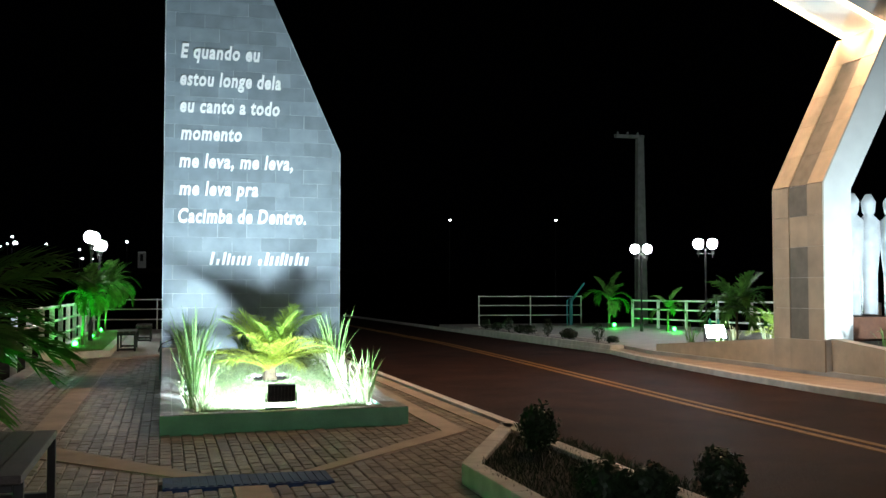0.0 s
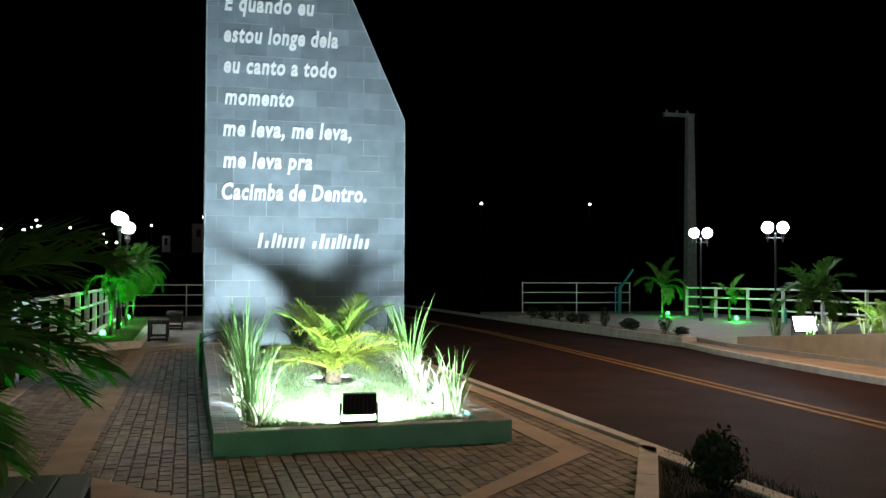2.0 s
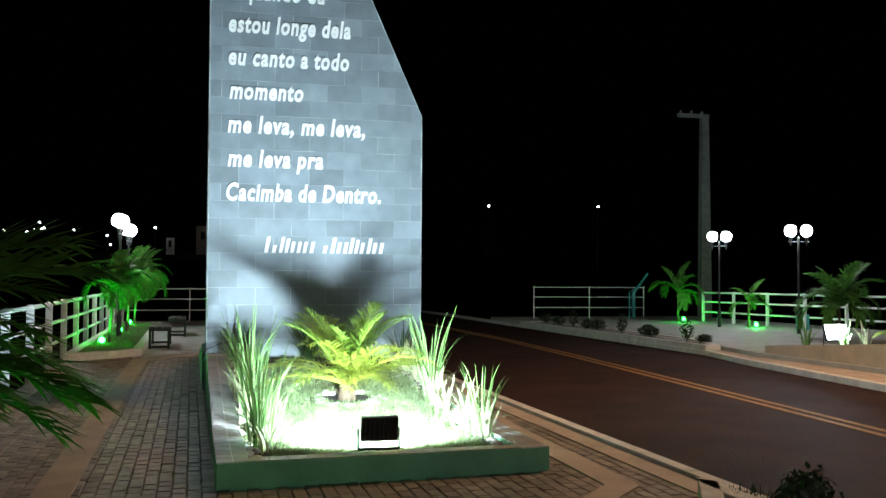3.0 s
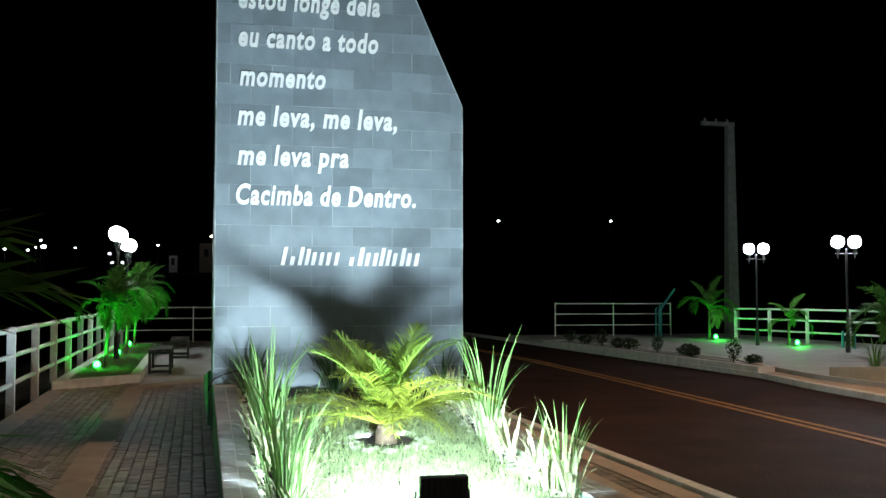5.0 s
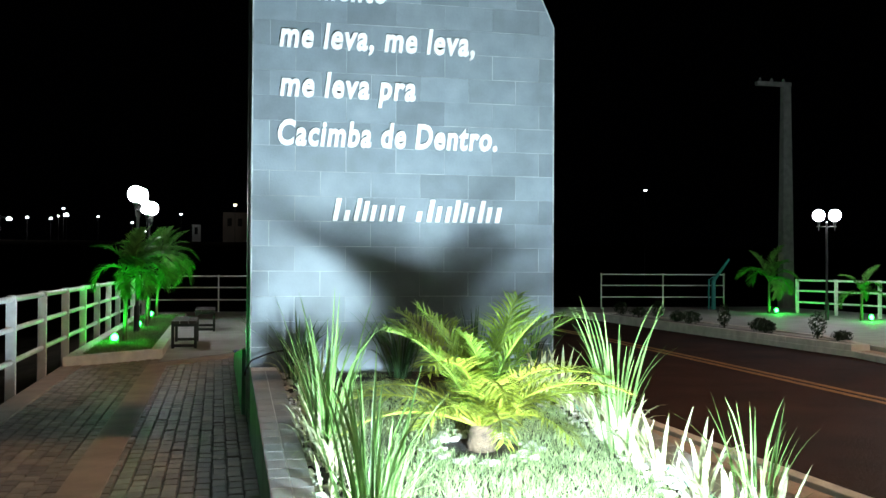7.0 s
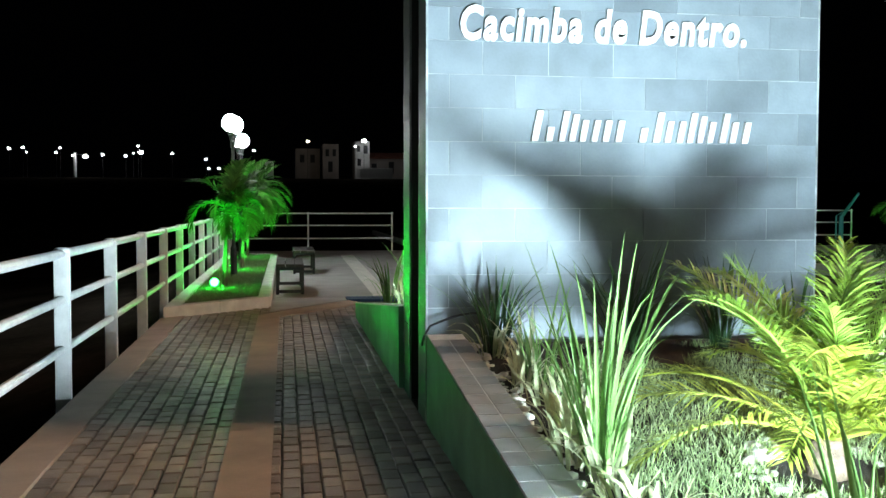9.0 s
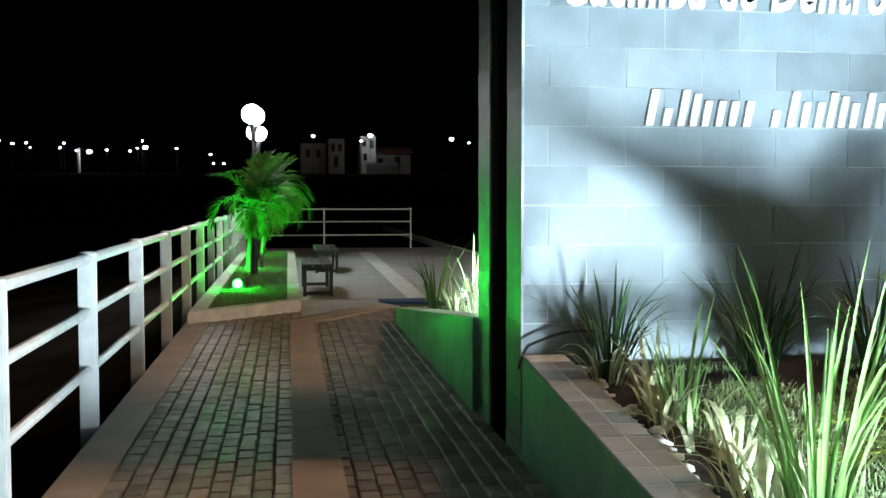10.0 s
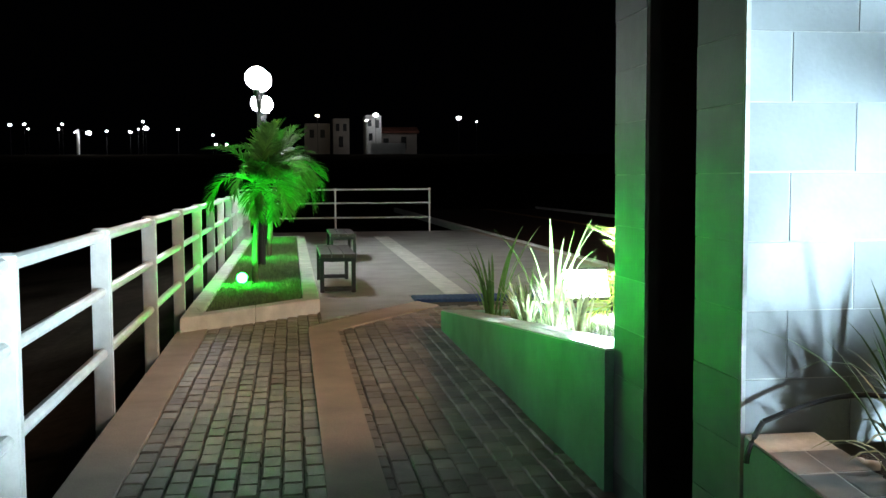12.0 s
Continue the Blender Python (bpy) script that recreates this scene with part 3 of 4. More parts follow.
bed("planting_bed", [(-2.42, 21.6), (-1.17, 22.85), (-1.17, 34.5), (-2.42, 34.5)], "kerbed planting bed with lawn, lit green by spotlights", [(-2.3, 21.9), (-1.3, 22.9), (-1.3, 34.4), (-2.3, 34.4)])
bed("planting_bed", [(-2.42, 1.5), (-1.25, 1.5), (-1.25, 9.3), (-2.42, 10.5)], "kerbed planting bed with a palm beside the railing", [(-2.3, 1.6), (-1.35, 1.6), (-1.35, 9.2), (-2.3, 10.2)])
bed("planting_bed", [(2.02, 2.0), (3.1, 2.0), (3.1, 9.45), (3.02, 9.45), (2.02, 7.43)], "white-kerbed roadside bed with clipped bushes", [(2.1, 2.1), (3.0, 2.1), (3.0, 9.3), (2.1, 7.45)], w=0.14)
bed("planting_bed", [(10.1, 22.15), (10.46, 22.15), (11.1, 24.4), (11.1, 34.2), (10.1, 34.2)], "white-kerbed roadside bed with small round bushes", [(10.2, 22.25), (10.4, 22.25), (11.0, 24.5), (11.0, 34.1), (10.2, 34.1)], z0=-0.09, z1=0.11)

# ---- benches ----


def bench(at, length, rz=0):
    top = thing("bench", "dark timber bench on square frame legs", "bench", at, rz, group="benches along the walk")
    w, h, b = 0.42, 0.46, 0.05
    for k, y in enumerate((0.0, length - 0.05)):
        leg = part("leg_frame", box(-w / 2, y, 0, -w / 2 + b, y + b, h - 0.045, 0.004), "iron", top, "black square leg frame")
        part("upright", box(w / 2 - b, y, 0, w / 2, y + b, h - 0.045, 0.004), "iron", leg)
        part("crossbar", box(-w / 2 + b, y, 0.02, w / 2 - b, y + b, 0.02 + b, 0.004), "iron", leg)
        part("crossbar", box(-w / 2 + b, y, h - 0.045 - b, w / 2 - b, y + b, h - 0.045, 0.004), "iron", leg)
    for k in range(3):
        x = -w / 2 + 0.003 + k * 0.141
        part("slat", box(x, -0.06, h - 0.045, x + 0.132, length + 0.06, h, 0.006), "bench", top)
    return top


bench((-0.91, 24.5, 0), 1.6)
bench((-0.62, 28.9, 0), 1.6)
bench((-0.95, 5.85, 0), 1.58)

# ---- plants ----


def leaf_mesh(name, material, length=1.0, width=0.035, bend=0.5, seg=7, fold=0.25):
    """One strap leaf growing up +z and arching to +x."""
    bm = bmesh.new()
    rows = []
    a, x, z = 0.08, 0.0, 0.0
    for i in range(seg + 1):
        t = i / seg
        w = width * (0.55 + 1.2 * t) * (1 - t ** 2.2) if t < 1 else 0.0
        w = max(w, 0.0012)
        c = Vector((x, 0, z))
        rows.append([bm.verts.new(c + Vector((fold * w * math.cos(a), s * w / 2, -fold * w * math.sin(a) * 0.3)) if s else c) for s in (-1, 0, 1)])
        a = 0.08 + bend * 2.3 * t ** 1.7
        x += math.sin(a) * length / seg
        z += math.cos(a) * length / seg
    for p, q in zip(rows, rows[1:]):
        for k in range(2):
            bm.faces.new((p[k], p[k + 1], q[k + 1], q[k]))
    return mesh_only(name, bm, material, True)


LEAVES = {m: [leaf_mesh("leaf", m, 1.0, w, b) for b, w in ((0.10, 0.034), (0.2, 0.036), (0.32, 0.034), (0.5, 0.032), (0.75, 0.03), (1.0, 0.03))] for m in ("strap", "strap_dark", "pale_leaf")}
BROAD = [leaf_mesh("leaf", "pale_leaf", 1.0, 0.11, b) for b in (0.25, 0.5, 0.8, 1.1)]
prng = random.Random(11)


def strap_plant(at, height, leaves, material="strap", label="clump of tall green strap-leaved plants in the planter", spread=1.0, variants=None, width=1.0):
    top = thing("strap_plant", label, "plant", at, group="planter plants")
    pool = variants or LEAVES[material]
    for k in range(leaves):
        q = prng.random()
        i = min(int(q * len(pool) * spread), len(pool) - 1)
        s = height * prng.uniform(0.55, 1.08)
        r = prng.uniform(0, 0.05 + 0.03 * spread)
        az = prng.uniform(0, 360)
        m = pose(r * math.cos(radians(az)), r * math.sin(radians(az)), -0.02, 0, prng.uniform(0, 14) * spread, az + prng.uniform(-25, 25)) @ Matrix.Diagonal((s, s * 0.55 * width + 0.45 * width, s, 1))
        shared("leaf", pool[i], top, m)
    return top


def frond_mesh(material, length, droop, pairs=26, leaf=0.30, rise=0.9, width=0.017):
    """A feather frond: rachis arching out along +x, leaflets on both sides."""
    bm = bmesh.new()
    pts = []
    x = z = 0.0
    n = 14
    for i in range(n + 1):
        t = i / n
        pts.append(Vector((x, 0, z)))
        a = rise - droop * t ** 1.3
        x += math.cos(a) * length / n
        z += math.sin(a) * length / n
    add_tube(bm, pts, [0.011 * (1 - 0.8 * i / n) + 0.0015 for i in range(n + 1)], 5)
    r = random.Random(int(length * 1000 + droop * 77))
    for k in range(pairs):
        t = 0.14 + 0.86 * k / (pairs - 1)
        f = min(t * n, n - 1e-4)
        i = int(f)
        p = pts[i].lerp(pts[i + 1], f - i)
        d = (pts[i + 1] - pts[i]).normalized()
        up = Vector((-d.z, 0, d.x))
        ll = leaf * (0.35 + 0.65 * math.sin(math.pi * min(1, 0.18 + 0.78 * t))) * r.uniform(0.88, 1.1)
        for s in (-1, 1):
            ang = 1.08 - 0.55 * t + r.uniform(-0.12, 0.12)
            out = (d * math.cos(ang) + Vector((0, s, 0)) * math.sin(ang) + up * r.uniform(0.12, 0.4)).normalized()
            side = out.cross(up).normalized() * width * 0.5
            tip = p + out * ll - Vector((0, 0, ll * r.uniform(0.12, 0.4)))
            m1 = p + out * ll * 0.45 - Vector((0, 0, ll * 0.02))
            v = [bm.verts.new(q) for q in (p - side * 0.5, p + side * 0.5, m1 + side, m1 - side, tip)]
            bm.faces.new((v[0], v[1], v[2], v[3]))
            bm.faces.new((v[3], v[2], v[4]))
    return mesh_only("frond", bm, material)


def palm(at, trunk_h, fronds, label, meshes, scale=1.0, lean=(0.0, 0.0), rz=0, trunk_r=0.035, seed=1, tilt=0.0, name="palm", wind=None):
    top = thing(name, label, "palm", at, rz, group="young palms")
    r = random.Random(seed)
    n = 10
    pts = [(lean[0] * (i / n) ** 2, lean[1] * (i / n) ** 2, -0.03 + trunk_h * i / n) for i in range(n + 1)]
    rad = [trunk_r * (1.45 - 0.55 * i / n) * (1 + 0.09 * (i % 2)) for i in range(n + 1)]
    part("trunk", tube(pts, rad, 10), "trunk", top, "ringed brown trunk", smooth=True)
    head = Vector(pts[-1])
    for k in range(fronds):
        az = k * 137.5 + r.uniform(-15, 15)
        if wind is not None and k % 4:
            a = ((az - wind + 180) % 360 - 180) * 0.55
            az = wind + a
        f = k / max(1, fronds - 1)
        me = meshes[min(int(f * len(meshes)), len(meshes) - 1)]
        s = scale * r.uniform(0.85, 1.1)
        shared("frond", me, top, Matrix.Translation(head) @ pose(0, 0, 0, r.uniform(-12, 12), r.uniform(-8, 8) + tilt, az) @ Matrix.Diagonal((s, s, s, 1)))
    return top


UPRIGHT = [frond_mesh("palm_green", 0.80, d, 44, 0.24, 1.42, 0.010) for d in (0.75, 1.05)]
ARCHING = [frond_mesh("palm_green", 1.0, d, 50, 0.28, rs, 0.0105) for d, rs in ((0.95, 1.27), (1.15, 1.22), (0.85, 1.16))]
MIDDLE = [frond_mesh("palm", 0.92, d, 50, 0.28, rs, 0.0105) for d, rs in ((1.35, 0.98), (1.45, 0.85))]
LOW = [frond_mesh("palm", 1.0, d, 50, 0.26, rs, 0.0105) for d, rs in ((1.0, 0.55), (0.95, 0.36), (1.2, 0.66))]
DARK = [frond_mesh("palm_dark", 1.15, d, 32, 0.42, rs, 0.044) for d, rs in ((0.7, 1.4), (1.5, 1.25), (2.1, 1.05), (2.5, 0.85), (2.3, 0.45))]

NEAR = [frond_mesh("palm_dark", 1.3, d, 40, 0.46, rs, 0.046) for d, rs in ((1.0, 0.85), (1.15, 0.7), (1.2, 0.5), (1.1, 0.25))]


def lawn_z(y):
    return along(FRONT_RIM if y < 16 else REAR_RIM, y) - 0.04


def feather_palm(at, label, scale=1.0, seed=1, trunk_h=0.18):
    """A young feather palm: an upright heart, a whorl of arching fronds and a low skirt."""
    top = thing("palm", label, "palm", at, group="young palms")
    r = random.Random(seed)
    n = 8
    part("trunk", tube([(0, 0, -0.03 + trunk_h * i / n) for i in range(n + 1)], [0.07 * (1.35 - 0.4 * i / n) * (1 + 0.12 * (i % 2)) for i in range(n + 1)], 10), "trunk", top, "ringed brown trunk", smooth=True)
    whorls = [(UPRIGHT, [30, 90, 150, 215, 335]), (ARCHING, [-6, 16, 44, 70, 98, 128, 156, 184, 207]), (MIDDLE, [-28, 104, 234, 268, 302]), (LOW, [5, 45, 135, 176, 204, 232, 262, 294, 322, 346])]
    for pool, turns in whorls:
        for k, az in enumerate(turns):
            s = scale * r.uniform(0.86, 1.08)
            shared("frond", pool[k % len(pool)], top, Matrix.Translation((0.02 * math.cos(radians(az)), 0.02 * math.sin(radians(az)), trunk_h - 0.04)) @ pose(0, 0, 0, r.uniform(-14, 14), r.uniform(-5, 5), az + r.uniform(-9, 9)) @ Matrix.Diagonal((s, s, s, 1)))
    return top


feather_palm((1.215, 13.15, lawn_z(13.15)), "young yellow-green feather palm on the planter lawn", 1.0, 4)

# pieces of the planter bed
LEFT_ROW = [(0.23, 11.2, 0.95, 24, "strap"), (0.34, 11.5, 0.7, 14, "strap"), (0.28, 13.25, 0.98, 32, "strap"), (0.36, 14.5, 0.6, 18, "strap")]
RIGHT_ROW = [(2.12, 11.5, 0.68, 20, "strap"), (2.02, 12.95, 0.98, 34, "strap")]
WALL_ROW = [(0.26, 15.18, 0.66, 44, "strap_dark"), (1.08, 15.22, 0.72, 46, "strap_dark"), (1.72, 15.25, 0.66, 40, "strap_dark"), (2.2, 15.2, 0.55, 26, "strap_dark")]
for x, y, h, n, m in LEFT_ROW + RIGHT_ROW:
    strap_plant((x, y, lawn_z(y)), h, n + 6, m, spread=0.6, width=0.55)
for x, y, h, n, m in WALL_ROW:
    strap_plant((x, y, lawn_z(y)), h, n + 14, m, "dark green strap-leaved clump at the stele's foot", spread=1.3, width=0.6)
for k in range(19):
    y = 11.05 + k * 0.225
    strap_plant((0.28 + prng.uniform(-0.08, 0.09), y, lawn_z(y)), prng.uniform(0.28, 0.44), 14, "pale_leaf", "low pale-striped plant edging the planter", 1.45, width=1.2)
for k in range(14):
    y = 11.3 + k * 0.27
    strap_plant((2.08 + prng.uniform(-0.06, 0.06), y, lawn_z(y)), prng.uniform(0.32, 0.50), 15, "pale_leaf", "low pale-striped plant edging the planter", 1.2, width=1.4)
# rear planter
for x, y, h, n, m in ((0.22, 20.9, 0.85, 20, "strap"), (0.34, 20.4, 0.42, 20, "pale_leaf"), (0.27, 19.9, 0.38, 20, "pale_leaf"), (0.5, 20.75, 0.45, 18, "strap"), (0.32, 19.3, 0.4, 18, "pale_leaf"), (0.42, 19.7, 0.8, 20, "strap"), (0.28, 18.6, 0.5, 16, "pale_leaf"), (1.3, 20.9, 0.6, 18, "strap")):
    strap_plant((x, y, lawn_z(y)), h, n, m, "bright strap-leaved clump in the rear planter")
feather_palm((1.15, 19.35, lawn_z(19.35)), "young yellow-green feather palm in the rear planter", 0.8, 9, 0.12)

# palms of the kerbed bed beside the walk
for x, y, hgt, lx, sd in ((-1.88, 24.7, 1.18, 0.06, 2), (-1.80, 28.9, 1.32, 0.12, 3), (-1.86, 33.2, 1.45, 0.16, 5)):
    palm((x, y, 0.095), hgt, 18 if y < 26 else 17, "young palm with dark drooping fronds, lit green from below", DARK, 0.72 if y < 26 else 0.8, lean=(lx, 0.1), seed=sd, tilt=4, wind=-5, trunk_r=0.027)
palm((-1.86, 7.55, 0.095), 0.9, 20, "young palm with dark drooping fronds beside the railing", NEAR, 0.95, seed=8, tilt=0, wind=-22)


def green_spot(at, rz=0):
    top = thing("garden_spotlight", "small green LED garden spotlight on a spike", "spotlight", at, rz, group="green garden spotlights")
    part("spike", tube([(0, 0, -0.05), (0, 0, 0.08)], 0.012, 6), "iron", top)
    part("head", tube([(0.0, 0.03, 0.09), (0, -0.035, 0.10)], [0.05, 0.078], 12), "iron", top)
    part("lens", ball(0.062, (0, -0.038, 0.105), 2, (1, 0.5, 1)), "green_face", top, "glowing green lens", True)
    return top


for x, y in ((-2.02, 24.5), (-1.95, 28.6), (-1.98, 32.9), (-2.15, 8.3)):
    green_spot((x, y, 0.095))
    point_lamp("green_light", (x, y - 0.10, 0.22), (30 if y < 26 else 34) if y > 20 else 30, GREEN, 0.04)
    if y > 20:
        area_lamp("green_up_light", (x, y - 0.04, 0.30), (x + 0.12, y + 0.3, 1.5), 0.08, 0.08, 26, GREEN, 130)
for x, y in ((16.3, 34.25), (16.45, 29.95)):
    beyond(green_spot((x, y, 0.05)))
    point_lamp("green_light", FAR @ Vector((x, y - 0.08, 0.24)), 42, GREEN, 0.05)
area_lamp("green_beam_light", (-1.95, 24.40, 0.24), (-0.14, 17.3, 0.85), 0.09, 0.09, 0.9, GREEN, 14)

# right terrace palms and bushes
beyond(palm((16.25, 34.55, 0.05), 1.0, 9, "young palm lit green on the far terrace", DARK, 1.0, seed=12))
beyond(palm((16.4, 30.25, 0.05), 0.75, 6, "thin young palm lit green on the far terrace", DARK, 0.75, seed=13))
beyond(palm((15.5, 24.6, 0.05), 0.8, 16, "dark bushy palm on the far terrace", DARK, 1.1, seed=14))
beyond(feather_palm((12.9, 18.6, 0.25), "yellow-green feather palm in the arch planter", 0.85, 15, 0.12))
for x, y, h, m in ((11.5, 20.1, 0.7, "strap"), (11.7, 19.2, 0.5, "strap"), (11.5, 18.3, 0.55, "pale_leaf"), (12.2, 18.2, 0.6, "pale_leaf"), (12.0, 17.2, 0.55, "pale_leaf"), (12.6, 17.4, 0.6, "strap"), (11.4, 16.6, 0.45, "pale_leaf"),
                   (11.35, 13.6, 0.45, "strap"), (11.8, 13.7, 0.4, "pale_leaf"), (12.3, 13.5, 0.45, "strap"), (11.6, 12.9, 0.35, "strap")):
    zz = 0.17 + (20.5 - y) * 0.072 if y > 15 else 0.16 + (y - 9.8) * 0.088
    beyond(strap_plant((x, y, zz), h, 16, m, "leafy strap plant in the arch planter", spread=1.1))


def bush(at, r, h, label, n=900, seed=1, name="bush"):
    """A clipped bush: crown of small leaves over a short stem."""
    top = thing(name, label, "bush", at, group="roadside bushes")
    part("stem", tube([(0, 0, -0.02), (0, 0, h * 0.5)], [0.014, 0.008], 6), "trunk", top)
    rr = random.Random(seed)
    verts, faces = [], []
    for k in range(n):
        d = Vector((rr.gauss(0, 1), rr.gauss(0, 1), rr.gauss(0, 1))).normalized()
        rad = r * rr.uniform(0.62, 1.0) * (1 + 0.14 * math.sin(5 * d.x + seed) * math.cos(4 * d.y))
        c = Vector((d.x * rad, d.y * rad, h / 2 + d.z * rad * h / (2 * r)))
        u = d.orthogonal().normalized()
        u.rotate(Matrix.Rotation(rr.uniform(0, 6.28), 3, d))
        u = (u + d * rr.uniform(0.1, 0.9)).normalized()
        v = d.cross(u).normalized()
        s = rr.uniform(0.02, 0.036) * (0.6 + r * 2)
        b = len(verts)
        verts += [c - v * s * 0.5, c + u * s, c + v * s * 0.5, c - u * s * 0.9]
        faces.append((b, b + 1, b + 2, b + 3))
    stuff("crown", verts, faces, "bush", "dense small green leaves", "", top)
    return top


for k, (x, y, r, h) in enumerate(((2.80, 7.9, 0.17, 0.40), (2.48, 6.0, 0.18, 0.27), (2.72, 5.85, 0.16, 0.26), (3.12, 5.75, 0.15, 0.36), (2.5, 4.6, 0.18, 0.3))):
    bush((x, y, 0.095), r, h, "small clipped green bush in the roadside bed", seed=k)
for k, (x, y, r, h) in enumerate(((10.55, 24.2, 0.16, 0.55), (10.65, 23.6, 0.18, 0.22), (10.6, 26.3, 0.26, 0.3), (10.5, 25.9, 0.2, 0.28), (10.6, 27.8, 0.16, 0.55), (10.6, 29.4, 0.28, 0.32), (10.5, 29.9, 0.2, 0.3), (10.6, 31.2, 0.18, 0.55), (10.6, 32.4, 0.25, 0.3), (10.6, 33.6, 0.22, 0.4))):
    bush((x, y - 0.4, 0.075), r, h, "small round green bush in the far roadside bed", 400, 20 + k)

# ---- lamp posts ----


def globe_post(at, rz, height=2.77):
    top = thing("lamp_post", "black lamp post carrying two white glowing globes", "lamp post", at, rz, group="twin globe lamp posts")
    h = height - 0.22
    part("pole", tube([(0, 0, -0.03), (0, 0, 0.5), (0, 0, 0.55), (0, 0, h)], [0.06, 0.055, 0.032, 0.028], 10), "iron", top)
    part("crossarm", tube([(-0.26, 0, h - 0.08), (0.26, 0, h - 0.08)], 0.016, 8), "iron", top)
    part("finial", ball(0.035, (0, 0, h + 0.03), 2), "iron", top, smooth=True)
    for s in (-1, 1):
        g = part("globe", ball(0.155, (s * 0.205, 0, height), 3), "globe", top, "opal white glowing globe", True)
        part("holder", tube([(s * 0.205, 0, h - 0.2), (s * 0.205, 0, h - 0.08), (s * 0.205, 0, height - 0.16)], [0.012, 0.016, 0.06], 8), "iron", g)
    return top


globe_post((-1.87, 27.1, 0.095), 84, 2.65)
globe_post((-1.95, 31.6, 0.095), 78, 2.65)
# Two unseen posts, added behind the walk's start to light the planter front.
globe_post((-2.0, -1.2, 0.0), 84, 2.65)
globe_post((0.5, -2.4, 0.0), 20, 2.65)
beyond(globe_post((15.6, 30.6, 0.05), -20, 2.80))
beyond(globe_post((15.8, 26.75, 0.05), -25, 2.80))

# ---- concrete utility pole, bent post ----
pole_at = (20.95, 41.2, 0)
up = beyond(thing("utility_pole", "tall grey concrete utility pole with crossarm", "utility pole", pole_at))
part("shaft", prism([(-0.24, -0.2, -1.6, 0), (0.24, -0.2, -1.6, 0), (0.24, 0.2, -1.6, 0), (-0.24, 0.2, -1.6, 0)]), "pole", up)
bm = bmesh.new()
lo = [bm.verts.new(p) for p in ((-0.24, -0.2, 0), (0.24, -0.2, 0), (0.24, 0.2, 0), (-0.24, 0.2, 0))]
hi = [bm.verts.new(p) for p in ((-0.15, -0.12, 8.5), (0.15, -0.12, 8.5), (0.15, 0.12, 8.5), (-0.15, 0.12, 8.5))]
bm.faces.new(hi)
bm.faces.new(lo[::-1])
for i in range(4):
    bm.faces.new((lo[i], lo[(i + 1) % 4], hi[(i + 1) % 4], hi[i]))
part("upper_shaft", bm, "pole", up)
part("crossarm", box(-1.25, -0.09, 8.42, 0.2, 0.09, 8.58, 0.01), "pole", up)
for x in (-1.1, -0.6, -0.1):
    part("insulator", tube([(x, 0, 8.58), (x, 0, 8.66), (x, 0, 8.72)], [0.05, 0.06, 0.03], 8), "pole", up)
bp = thing("bent_post", "teal painted steel post with slanted head", "post", FAR @ Vector((15.9, 37.4, 0.05)))
part("shaft", tube([(0, 0, -0.03), (0, 0, 0.95)], 0.07, 10), "teal", bp)
part("head", tube([(0, 0, 0.92), (0.55, 0, 1.62)], [0.06, 0.035], 10), "teal", bp)
part("brace", tube([(-0.16, 0, -0.03), (-0.16, 0, 0.95), (0, 0, 1.05)], 0.03, 8), "teal", bp)
for y in (28.4, 28.9):
    gp = thing("bollard", "short green-lit post on the far terrace", "bollard", FAR @ Vector((17.2, y, 0.05)))
    part("shaft", tube([(0, 0, -0.02), (0, 0, 0.42), (0, 0, 0.45)], [0.04, 0.04, 0.02], 8), "teal", gp)

# ---- arch ----
arch = thing("arch", "beige stone-clad roadside arch with slanted shoulders and lit beam", "arch")
beyond(arch).location.x += 0.25
OUT = [(10.5, 0.03), (10.5, 3.25), (11.95, 6.1), (14.3, 6.1), (15.75, 3.25), (15.75, 0.03)]
INN = [(15.2, 0.03), (15.2, 3.15), (13.95, 5.5), (12.3, 5.5), (11.04, 3.15), (11.04, 0.03)]
part("frame", extrude_y(OUT + INN, 14.3, 15.75), "white_wall", arch, "white painted arch body")
def lerp2(p, q, t):
    return (p[0] + (q[0] - p[0]) * t, p[1] + (q[1] - p[1]) * t)


def cladding(p, q, y0, y1, name, material, proud):
    """Stone panels laid on the outer side between profile points p and q."""
    nx, nz = -(q[1] - p[1]), q[0] - p[0]
    ln = math.hypot(nx, nz)
    nx, nz = nx / ln * proud, nz / ln * proud
    bm = bmesh.new()
    a = [(p[0] + 0.001, y0, p[1]), (q[0] + 0.001, y0, q[1]), (q[0] + 0.001, y1, q[1]), (p[0] + 0.001, y1, p[1])]
    lo = [bm.verts.new(v) for v in a]
    hi = [bm.verts.new((x + nx, y, z + nz)) for x, y, z in a]
    bm.faces.new(hi)
    bm.faces.new(lo[::-1])
    for i in range(4):
        bm.faces.new((lo[i], lo[(i + 1) % 4], hi[(i + 1) % 4], hi[i]))
    part(name, bm, material, arch)


